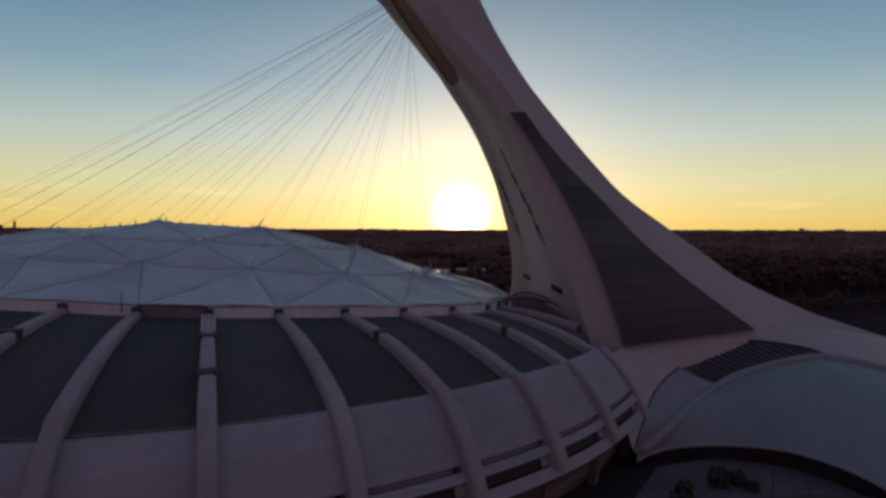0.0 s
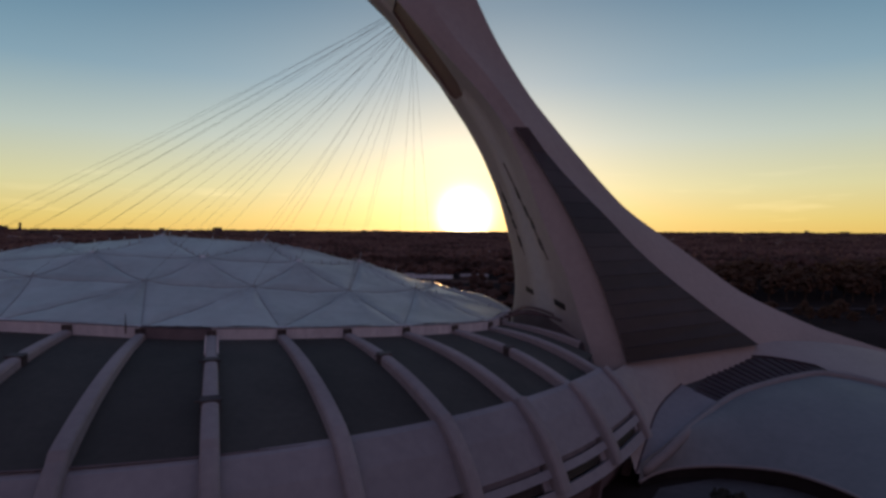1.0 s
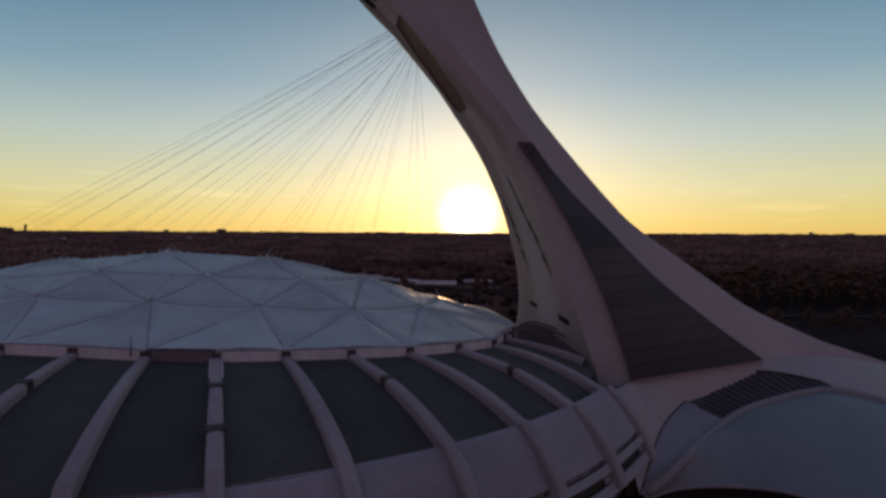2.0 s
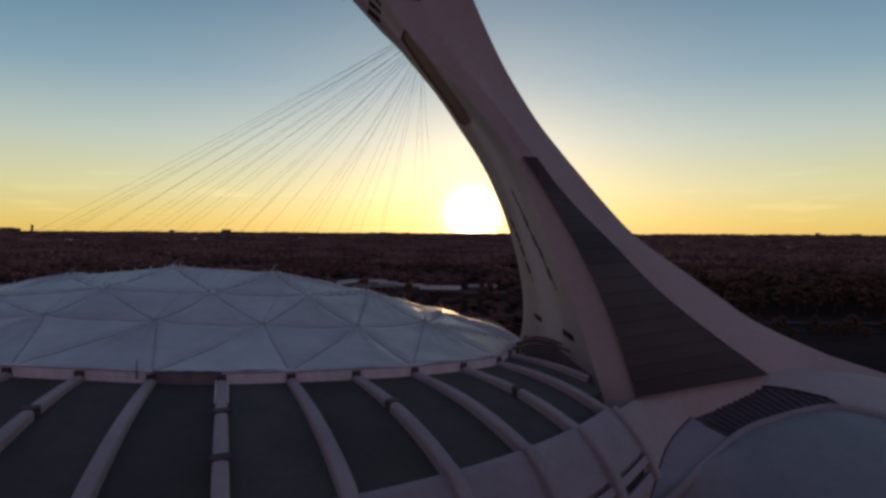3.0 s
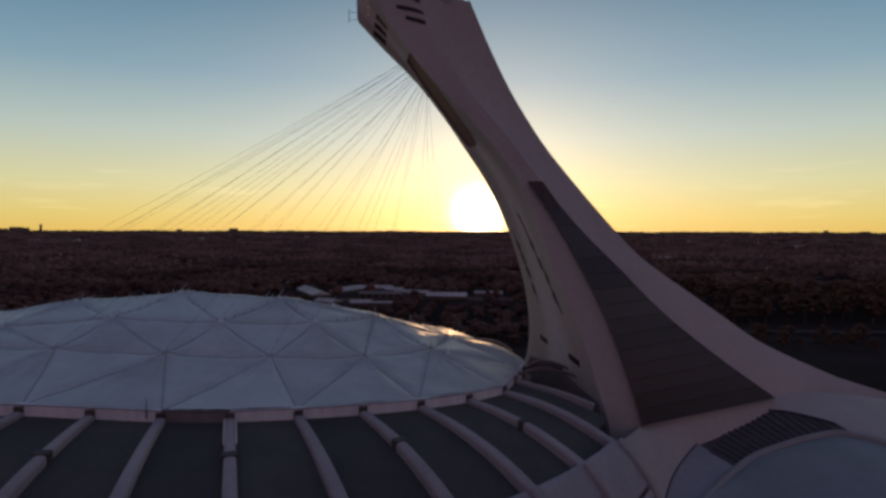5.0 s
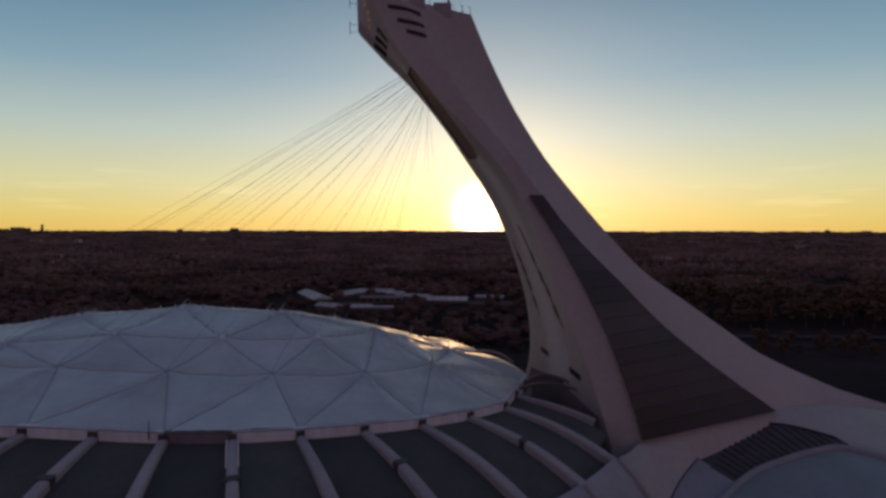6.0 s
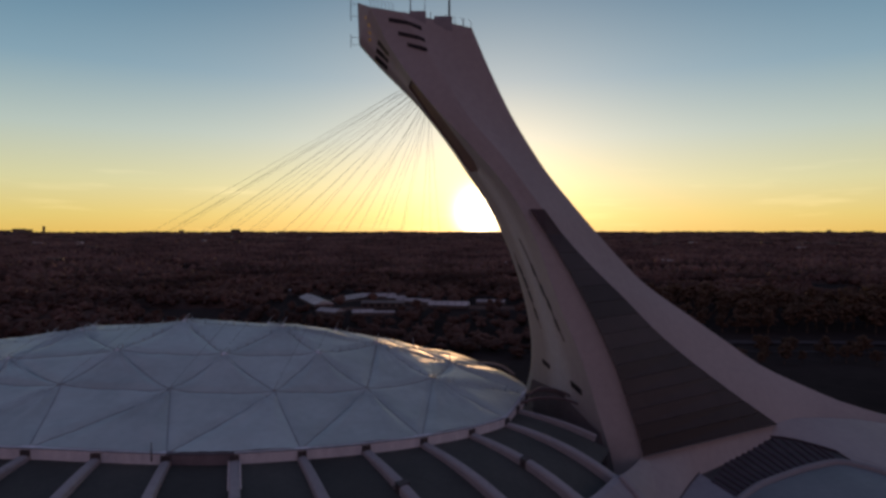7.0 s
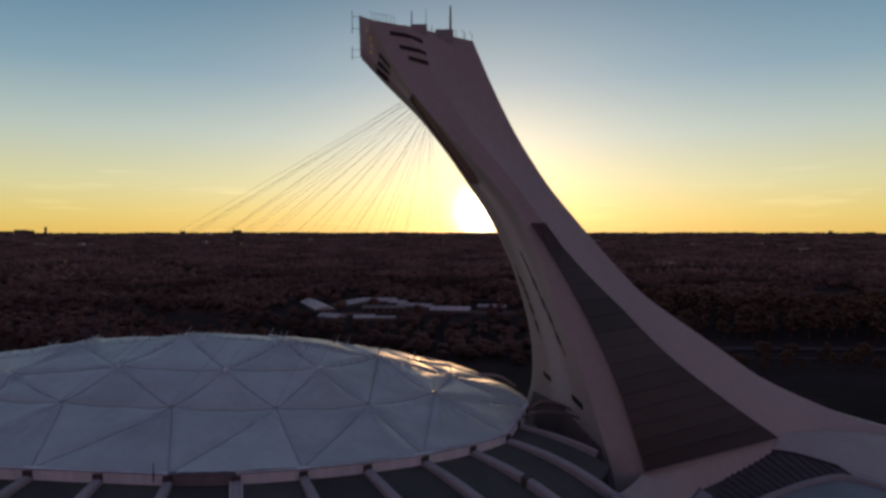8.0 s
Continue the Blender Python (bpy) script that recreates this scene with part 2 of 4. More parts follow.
def tube(path, radius, sides=6, radii=None):
    pts = [Vector(p) for p in path]
    rings = []
    for i, p in enumerate(pts):
        d = (pts[min(i + 1, len(pts) - 1)] - pts[max(i - 1, 0)]).normalized()
        a = d.orthogonal().normalized() if abs(d.z) > 0.95 else d.cross(Vector((0, 0, 1))).normalized()
        b = d.cross(a).normalized()
        r = radii[i] if radii else radius
        rings.append([p + r * (math.cos(2 * math.pi * k / sides) * a + math.sin(2 * math.pi * k / sides) * b) for k in range(sides)])
    return loft(rings)


def box(x0, x1, y0, y1, z0, z1):
    v = [(x, y, z) for z in (z0, z1) for x, y in ((x0, y0), (x1, y0), (x1, y1), (x0, y1))]
    return v, [(3, 2, 1, 0), (4, 5, 6, 7), (0, 1, 5, 4), (1, 2, 6, 5), (2, 3, 7, 6), (3, 0, 4, 7)]


def join(*vf):
    v, f = [], []
    for a, b in vf:
        o = len(v)
        v += list(a)
        f += [tuple(o + i for i in q) for q in b]
    return v, f


def curve(points):
    """A smooth function through (key, values...) points, monotone in key."""
    pts = sorted(points)
    ks = [p[0] for p in pts]

    def at(k):
        k = min(max(k, ks[0]), ks[-1])
        i = min(max(next((j for j in range(len(ks)) if ks[j] > k), len(ks)) - 1, 0), len(ks) - 2)
        t = (k - ks[i]) / (ks[i + 1] - ks[i])
        res = []
        for c in range(1, len(pts[0])):
            p1, p2 = pts[i][c], pts[i + 1][c]
            h = ks[i + 1] - ks[i]
            m1 = (p2 - pts[i - 1][c]) / (ks[i + 1] - ks[i - 1]) * h if i > 0 else p2 - p1
            m2 = (pts[i + 2][c] - p1) / (ks[i + 2] - ks[i]) * h if i + 2 < len(ks) else p2 - p1
            res.append((2 * t**3 - 3 * t**2 + 1) * p1 + (t**3 - 2 * t**2 + t) * m1 + (3 * t**2 - 2 * t**3) * p2 + (t**3 - t**2) * m2)
        return res if len(res) > 1 else res[0]
    return at


def spaced(points, n):
    """n places at even steps along a smooth line through points."""
    pts = [Vector(p) for p in points]
    acc = [0.0]
    for i in range(len(pts) - 1):
        acc.append(acc[-1] + (pts[i + 1] - pts[i]).length)
    c = curve([(k / acc[-1], *p) for k, p in zip(acc, pts)])
    return [Vector(c(i / (n - 1))) for i in range(n)]


# ---- plan ----
CX, CY, AXIS = -93.0, 214.0, 4.57        # the stadium's middle, and the turn of its long axis
QX, QY, TILT_Q = -82.8, 181.1, 5.8       # the fabric roof's middle and turn
RIM_A, RIM_L, RIM_B = 96.8, 135.0, 66.4   # half axes of the roof's edge: towards the tower, away from it, across
R_PANEL = 143.7                          # where the dark roof panels end
ca, sa = math.cos(radians(AXIS)), math.sin(radians(AXIS))


cq, sq = math.cos(radians(TILT_Q)), math.sin(radians(TILT_Q))


def rim_lift(ph):
    """How much higher the roof's edge climbs past the dark fascia panel."""
    return float(np.interp((ph + 180) % 360 - 180, (-175, -140, -110, -97, -91, -84, -78), (0.0, 2.4, 2.4, 1.95, 1.2, 0.45, 0.0)))


def rim_z(ph):
    """Height of the roof's edge; ph goes round its ellipse (degrees)."""
    return 36.3 - 4.8 * math.cos(radians(ph)) ** 2 + rim_lift(ph)


END_A, END_B = -28.0, 1.0                 # between these turns the roof ends in a straight edge


def trimmed(ph):
    """How far the straight end draws the roof's edge in from the full ellipse."""
    side = (ph + 180) % 360 - 180
    if not END_A < side < END_B:
        return 1.0
    mid, half = (END_A + END_B) / 2, (END_B - END_A) / 2
    return math.cos(radians(half)) / math.cos(radians(side - mid))


def oval(x, y):
    """How far out (1 at the edge) and where round the roof's ellipse a place lies."""
    u, v = (x - QX) * cq + (y - QY) * sq, -(x - QX) * sq + (y - QY) * cq
    a = RIM_A if u > 0 else RIM_L
    ph = math.degrees(math.atan2(v / RIM_B, u / a))
    return math.hypot(u / a, v / RIM_B) / trimmed(ph), ph


@lru_cache(maxsize=None)
def rim(phi):
    """Radius and height of the roof's edge, seen from the stadium's middle in the direction phi (degrees)."""
    lo, hi = 0.0, 300.0
    for _ in range(40):
        mid = (lo + hi) / 2
        if oval(CX + mid * math.cos(radians(phi)), CY + mid * math.sin(radians(phi)))[0] < 1:
            lo = mid
        else:
            hi = mid
    return lo, rim_z(oval(CX + lo * math.cos(radians(phi)), CY + lo * math.sin(radians(phi)))[1])


def pol(r, phi, z):
    return Vector((CX + r * math.cos(radians(phi)), CY + r * math.sin(radians(phi)), z))


def uvz(u, v, z):
    """A place from the tower's axis: along it, across it, up."""
    return Vector((CX + u * ca - v * sa, CY + u * sa + v * ca, z))


def smooth01(a, b, x):
    t = min(max((x - a) / (b - a), 0), 1)
    return t * t * (3 - 2 * t)


def ground_z(x, y):
    d = math.hypot(x, y)
    return 15 * smooth01(380, 560, y) * smooth01(380, 560, d) + 57 * smooth01(0, 1, max(d - 600, 0) / 8000) / 0.5 * (1 if d > 600 else 0)


# ---- ground ----
radii = [20 * 1.085**i for i in range(67)]
radii = [r for r in radii if r < 4600] + [4650.0]
gv, gf = [Vector((0, 0, ground_z(0, 0)))], []
NA = 180
for r in radii:
    for k in range(NA):
        a = 2 * math.pi * k / NA
        x, y = r * math.sin(a), r * math.cos(a)
        far = smooth01(700, 2500, r)
        gv.append(Vector((x, y, ground_z(x, y) + far * 6 * noise.noise((x / 260, y / 260, 3.0)))))
gf = [(0, 1 + (k + 1) % NA, 1 + k) for k in range(NA)] + grid_faces(len(radii), NA, True, 1)
ground = tagged(mesh("ground", gv, gf, M_ground, smooth=True), "dark wooded ground reaching to a level horizon", "ground", kind="structure")

# ---- stadium ----
stadium = base("stadium", (CX, CY, 0), "round concrete stadium with curved ribs and a pale fabric roof", "stadium")
STEP = 7.5


def spoke(i):
    """The direction of the rib with number i; they stand a little wider apart past the dark fascia panel."""
    phi = (-52 + STEP * i + 180) % 360 - 180
    return -52 + STEP * i - 0.003 * min(max(0.0, -70 - phi), 23.0) ** 2 * (1 - smooth01(-140, -178, phi))


RIBS = [spoke(i) for i in range(-40, 8)]


def in_tower(phi):
    p = (phi - AXIS + 180) % 360 - 180
    return -26 < p < 26


RIBS = [p for p in RIBS if not in_tower(p)]


def panel_end(phi):
    return min(R_PANEL, rim(phi)[0] + 45)


def rib_top(phi, r):
    r0, z0 = rim(phi)
    end = panel_end(phi)
    s = (r - r0) / (end - r0)
    z0 -= rim_lift(oval(CX + r0 * math.cos(radians(phi)), CY + r0 * math.sin(radians(phi)))[1]) * smooth01(0, 1, s)
    if s <= 1:
        return z0 - 0.3 - 2.6 * s - 5.9 * max(s, 0) ** 2.5
    return rib_low(r + R_PANEL - end) - (35.5 - z0) * 0.3


rib_low = curve([(138.0, 29.6), (143.7, 26.7), (148, 23.3), (152, 18.6), (154.6, 13.6), (156.7, 8.6)])


def panel_z(phi, s):
    r0, z0 = rim(phi)
    r = r0 + s * (panel_end(phi) - r0)
    return r, rib_top(phi, r) - 1.1 - 1.5 * s


def rib(phi, collars):
    r0, z0 = rim(phi)
    end = panel_end(phi)
    rs = [r0 - 1 + (end - r0 + 1) * i / 14 for i in range(15)] + [end + 12.0 * i / 12 for i in range(1, 13)]
    if abs(phi + 22) < 0.1:
        rs = [r0 - 1 + 0.73 * (end - r0) * i / 14 for i in range(15)]
    rings = []
    t = Vector((-math.sin(radians(phi)), math.cos(radians(phi)), 0))
    for i, r in enumerate(rs):
        z = rib_top(phi, r)
        ra, rb = r - 0.4, r + 0.4
        slope = (rib_top(phi, rb) - rib_top(phi, ra)) / 0.8
        up = (Vector((0, 0, 1)) - (pol(1, phi, 0) - Vector((CX, CY, 0))) * slope).normalized()
        w = (1.0 + 0.35 * smooth01(r0, 150, r)) * (0.5 if abs(phi + 22) < 0.1 else 1.0)
        h = 2.6 + 2.2 * smooth01(r0 + 10, 150, r)
        c = pol(r, phi, z)
        prof = [(-w, -h), (-w, -0.5), (-w * 0.8, -0.12), (-w * 0.35, 0), (w * 0.35, 0), (w * 0.8, -0.12), (w, -0.5), (w, -h)]
        rings.append([c + t * a + up * b for a, b in prof])
    ob = mesh("rib", *loft(rings), M_conc, stadium, smooth=False)
    out_ = pol(1, phi, 0) - Vector((CX, CY, 0))
    if abs(phi + 22) < 0.1:
        return ob
    # added piers; their dark tone holds the shade under the ribs
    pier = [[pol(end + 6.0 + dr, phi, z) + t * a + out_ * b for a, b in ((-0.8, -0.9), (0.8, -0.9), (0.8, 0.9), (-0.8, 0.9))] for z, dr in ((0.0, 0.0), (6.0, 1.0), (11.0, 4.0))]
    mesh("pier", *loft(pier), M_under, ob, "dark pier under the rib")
    for s in collars:
        r = r0 + s * (end - r0)
        ring2 = []
        for d in (-0.7, 0.7):
            z = rib_top(phi, r + d)
            c = pol(r + d, phi, z)
            w = 1.0 + 0.35 * smooth01(r0, 150, r) + 0.25
            ring2.append([c + t * a + Vector((0, 0, b)) for a, b in ((-w, -2.0), (-w, 0.25), (w, 0.25), (w, -2.0))])
        mesh("collar", *loft(ring2), M_dark, ob, "dark steel collar")
        c = pol(r, phi, rib_top(phi, r) - 0.2)
        mesh("arm", *tube([c - t * (w + 0.8), c - t * w * 0.5, c + t * (w + 0.3)], 0.16, 5), M_dark, ob, "dark cross arm")
    if abs(phi + 67) < 0.5:
        for j in range(9):
            r = r0 + 1.2 + 1.35 * j
            for sgn in (-1, 1):
                c = pol(r, phi, rib_top(phi, r) - 0.35) + t * sgn * 1.12
                mesh("bracket", *tube([c - Vector((0, 0, 0.5)), c + Vector((0, 0, 0.35))], 0.2, 5), M_fascia, ob)
    return ob


for i, phi in enumerate(RIBS):
    k = round((phi + 52) / STEP)
    rib(phi, {0: (0.46,), 2: (0.52,), -2: (0.43, 0.78), -4: (0.39,), 4: ()}.get(k, (0.45,) if k % 4 == 0 else ()))

def sill_drop(phi):
    return float(np.interp(phi, (-75, -60, -40, -33, -25), (1.8, 1.6, 1.45, 0.75, 0.3)))


gaps = [(RIBS[i], RIBS[i + 1]) for i in range(len(RIBS) - 1)]
for a, b in gaps:
    if b - a > STEP + 2:
        continue
    # dark roof panel
    rows = []
    for i in range(11):
        row = []
        for j in range(5):
            phi = a + (b - a) * j / 4
            r, z = panel_z(phi, i / 10 * (0.8 if a > -30 and b < 0 else 1.0))
            row.append(pol(r, phi, z))
        rows.append(row)
    v = [p for row in rows for p in row]
    v2 = v + [p - Vector((0, 0, 0.5)) for p in v]
    mesh("roof_panel", v2, grid_faces(11, 5) + grid_faces(11, 5, off=55), M_panel, stadium, smooth=True)
    if a > -30 and b < 0:
        continue
    edge_pts = [pol(panel_end(a + (b - a) * j / 6) - 0.1, a + (b - a) * j / 6, panel_z(a + (b - a) * j / 6, 1.0)[1] + 0.12) for j in range(7)]
    mesh("gutter", *tube(edge_pts, 0.16, 5), M_hatch, stadium)
    # pale skirt below it, with a slit and a strip window
    def band(prof, name, material, label="", lo=0.0, hi=1.0):
        rows = []
        turns = [a + (b - a) * (lo + (hi - lo) * j / 4) for j in range(5)]
        for r, z in prof:
            rows.append([pol(r + panel_end(p) - R_PANEL, p, z - sill_drop(p) * min(1.0, max(0.0, (r - 146) / 5.6))) for p in turns])
        n = len(prof)
        v = [p for row in rows for p in row]
        return mesh(name, v, [tuple((i * 5 + j, i * 5 + j + 1, ((i + 1) % n) * 5 + j + 1, ((i + 1) % n) * 5 + j)) for i in range(n) for j in range(4)]
                    + [tuple(i * 5 for i in range(n)), tuple(i * 5 + 4 for i in reversed(range(n)))], material, stadium, label)
    band([(143.2, 24.7), (144.6, 24.2), (147.8, 21.3), (150.4, 18.1), (151.6, 16.6), (150.6, 16.2), (146.0, 20.6), (142.8, 23.4)], "skirt_panel", M_skirt)
    band([(152.2, 15.7), (153.2, 14.4), (152.6, 14.0), (151.6, 15.3)], "sill_beam", M_skirt)
    band([(151.8, 14.2), (152.6, 12.2), (152.0, 12.0), (151.2, 14.0)], "strip_window", M_glass, "dark strip of window glass", 0.04, 0.83)
    band([(152.1, 14.2), (152.9, 12.2), (152.0, 12.0), (151.2, 14.0)], "window_pier", M_skirt, "", 0.835, 0.995)
    band([(153.6, 12.2), (154.6, 10.4), (153.2, 9.6), (152.6, 11.8)], "sill_beam", M_skirt)
    band([(150.9, 16.3), (151.4, 15.4), (150.8, 15.2), (150.3, 16.1)], "slit_window", M_hatch, "", 0.06, 0.86)
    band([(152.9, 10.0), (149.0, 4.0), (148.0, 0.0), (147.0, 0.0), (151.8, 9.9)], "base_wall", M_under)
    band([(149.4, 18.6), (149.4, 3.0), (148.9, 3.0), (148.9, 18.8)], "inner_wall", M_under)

# rim fascia and posts
for i in range(48):
    a, b = spoke(i), spoke(i + 1)
    rows = []
    for dr, dz in ((0.5, -2.8), (0.7, 0.85), (-0.5, 1.05), (-0.7, -2.8)):
        rows.append([pol(rim(a + (b - a) * j / 4)[0] + dr, a + (b - a) * j / 4, rim(a + (b - a) * j / 4)[1] + dz) for j in range(5)])
    v = [p for row in rows for p in row]
    f = [(k * 5 + j, k * 5 + j + 1, ((k + 1) % 4) * 5 + j + 1, ((k + 1) % 4) * 5 + j) for k in range(4) for j in range(4)]
    mesh("fascia", v, f + [(0, 5, 10, 15), (19, 14, 9, 4)], M_hatch if i == 45 else M_fascia, stadium, "dark fascia panel" if i == 45 else "")
    r0, z0 = rim(a)
    t = Vector((-math.sin(radians(a)), math.cos(radians(a)), 0))
    o = t.cross(Vector((0, 0, 1)))
    ring2 = [[pol(r0 + 0.3, a, z) + t * p * 0.9 + o * q * 0.9 for p, q in ((-1, -1), (1, -1), (1, 1), (-1, 1))] for z in (z0 - 2.8, z0 + 0.6)]
    mesh("rim_post", *loft(ring2), M_dark, stadium)
    edge_line = [pol(rim(a + (b - a) * j / 4)[0] + 0.75, a + (b - a) * j / 4, rim(a + (b - a) * j / 4)[1] + 0.9) for j in range(5)]
    mesh("edge_rail", *tube(edge_line, 0.09, 4), M_dark, stadium)
    for j in range(1, 1 if i == 45 else 8):
        phi = a + (b - a) * j / 8
        r1, z1 = rim(phi)
        mesh("fascia_joint", *tube([pol(r1 + 0.5, phi, z1 - 2.6), pol(r1 + 0.72, phi, z1 + 0.75)], 0.06, 4), M_fascia, stadium)

r0, z0 = rim(-76.1)
mesh("rim_pole", *tube([pol(r0 + 0.9, -76.1, z0 - 0.6), pol(r0 + 0.9, -76.1, z0 + 1.5), pol(r0 + 0.9, -76.1, z0 + 3.4)], 0.1, 6, [0.14, 0.11, 0.07]), M_dark, stadium, "thin dark pole on the roof's edge")

# ---- fabric roof ----
roof_fabric = new("roof_membrane")
roof_fabric.parent = stadium
roof_fabric["label"] = "pale coated fabric roof in triangular fields"
TOP_Z = 55.2


def dome_z(k, ph):
    z = rim_z(ph) + 1.15 + 1.9 * max(0.0, math.sin(radians(ph))) ** 0.5
    low = float(np.interp(k, (0, 0.17, 0.45, 0.68, 0.85, 1.0), (0, 0.2, 0.6, 2.1, 1.2, 0.0))) * min(1.0, max(0.0, -math.sin(radians(ph)) + 0.6 * max(0.0, math.cos(radians(ph))))) ** 0.7
    side = (ph + 180) % 360 - 180
    if side < -40:
        low -= float(np.interp(k, (0, 0.17, 0.45, 0.68, 1.0), (0, 0.3, 1.7, 1.7, 0.0))) * float(np.interp(side, (-180, -110, -60, -40), (0.5, 1.0, 0.45, 0.0)))
    if side > 90:
        low -= float(np.interp(k, (0, 0.2, 0.5, 0.8, 1.0), (0, 0.6, 2.1, 2.2, 0.3))) * smooth01(95, 135, side)
    turn_off = (ph % 360 - 32) / 30
    low += float(np.interp(k, (0, 0.4, 0.7, 0.9, 1.0), (0, 0.4, 1.6, 1.5, 0.6))) * math.exp(-turn_off * turn_off)
    return z + (TOP_Z - z) * (1 - math.sqrt(k * k + 0.003) ** (1.08 + 0.42 * math.cos(radians(ph)) ** 4)) - low


def place(k, ph):
    k = k * (1 + 0.14 * float(np.interp(k, (0, 0.17, 0.43, 0.7, 1.0), (0, 0.5, 1.0, 1.0, 0.0))) * max(0.0, math.cos(radians(ph))) ** 4)
    k *= 1 - (1 - trimmed(ph)) * smooth01(0.7, 1.0, k)
    u, v = (RIM_A if math.cos(radians(ph)) > 0 else RIM_L) * k * math.cos(radians(ph)), RIM_B * k * math.sin(radians(ph))
    return Vector((QX + u * cq - v * sq, QY + u * sq + v * cq, dome_z(k, ph)))


def rib_turn(phi):
    r = rim(phi)[0]
    return oval(CX + r * math.cos(radians(phi)), CY + r * math.sin(radians(phi)))[1]


def net(u, v):
    """Where a knot of the cable net, given along and across the roof's long axis, lies as (k, turn)."""
    ph = math.degrees(math.atan2(v / RIM_B, u / (RIM_A if u > 0 else RIM_L)))
    k = want = math.hypot(u / (RIM_A if u > 0 else RIM_L), v / RIM_B)
    for _ in range(12):
        k *= want / max(1e-6, k * (1 + 0.14 * float(np.interp(k, (0, 0.17, 0.43, 0.7, 1.0), (0, 0.5, 1.0, 1.0, 0.0))) * max(0.0, math.cos(radians(ph))) ** 4))
    return k, ph


RING_ONE = [-66.0, -43.2, -20.5, 6, 30, 58, 84, 105, 122, 141, 165, -164, -140, -121, -106.5, -88.4]
RING_TWO = [net(u, v) for u, v in ((48.5, 2), (33, -17.8), (9, -26), (-20, -25.5), (-50, -24), (-74, -2), (-52, 22), (-22, 25), (8, 25.5), (33, 17.5))]
SPINE = [net(u, v) for u, v in ((19.5, -3), (-11, -2), (-42, -3))]
RINGS = [(1.0, [rib_turn(spoke(2 * i + 1)) for i in range(24)]), (0.66, RING_ONE), (0.415, [p for _, p in RING_TWO])]


def bridge(outer, inner, ko, kn):
    """Triangles between two rings of directions, as (ring, number) corners."""
    o = sorted(p % 360 for p in outer)
    n = sorted(p % 360 for p in inner)
    tris, i, j = [], 0, min(range(len(n)), key=lambda q: abs((n[q] - o[0] + 180) % 360 - 180))
    ci = cj = 0
    while ci < len(o) or cj < len(n):
        oa, ob_ = o[i % len(o)] + 360 * (i // len(o)), o[(i + 1) % len(o)] + 360 * ((i + 1) // len(o))
        na, nb = n[j % len(n)] + 360 * (j // len(n)), n[(j + 1) % len(n)] + 360 * ((j + 1) // len(n))
        if na - oa > 180:
            na, nb = na - 360, nb - 360
        if cj >= len(n) or (ci < len(o) and (place(ko, ob_) - place(kn, na)).length <= (place(ko, oa) - place(kn, nb)).length):
            tris.append((("o", oa), ("o", ob_), ("n", na)))
            i, ci = i + 1, ci + 1
        else:
            tris.append((("o", oa), ("n", na), ("n", nb)))
            j, cj = j + 1, cj + 1
    return tris


seams = set()
clamps = []
N = 28
random.seed(4)
exact = {round(p % 360, 3): k for k, p in RING_TWO}
fields = []
for q in range(len(RINGS) - 1):
    ko, kn = RINGS[q][0], RINGS[q + 1][0]
    for tri in bridge(RINGS[q][1], RINGS[q + 1][1], ko, kn):
        corners_ = [(q if c == "o" else q + 1, ko if c == "o" else kn, p) for c, p in tri]
        fields.append([(lay, exact[round(p % 360, 3)] if lay == 2 else k, p) for lay, k, p in corners_])
inner = [(2, k, p) for k, p in RING_TWO] + [(3, k, p) for k, p in SPINE]
flat_in = [place(k, p).xy for _, k, p in inner]
fields += [[inner[i] for i in f] for f in delaunay_2d_cdt(flat_in, [], [], 0, 1e-4)[2]]
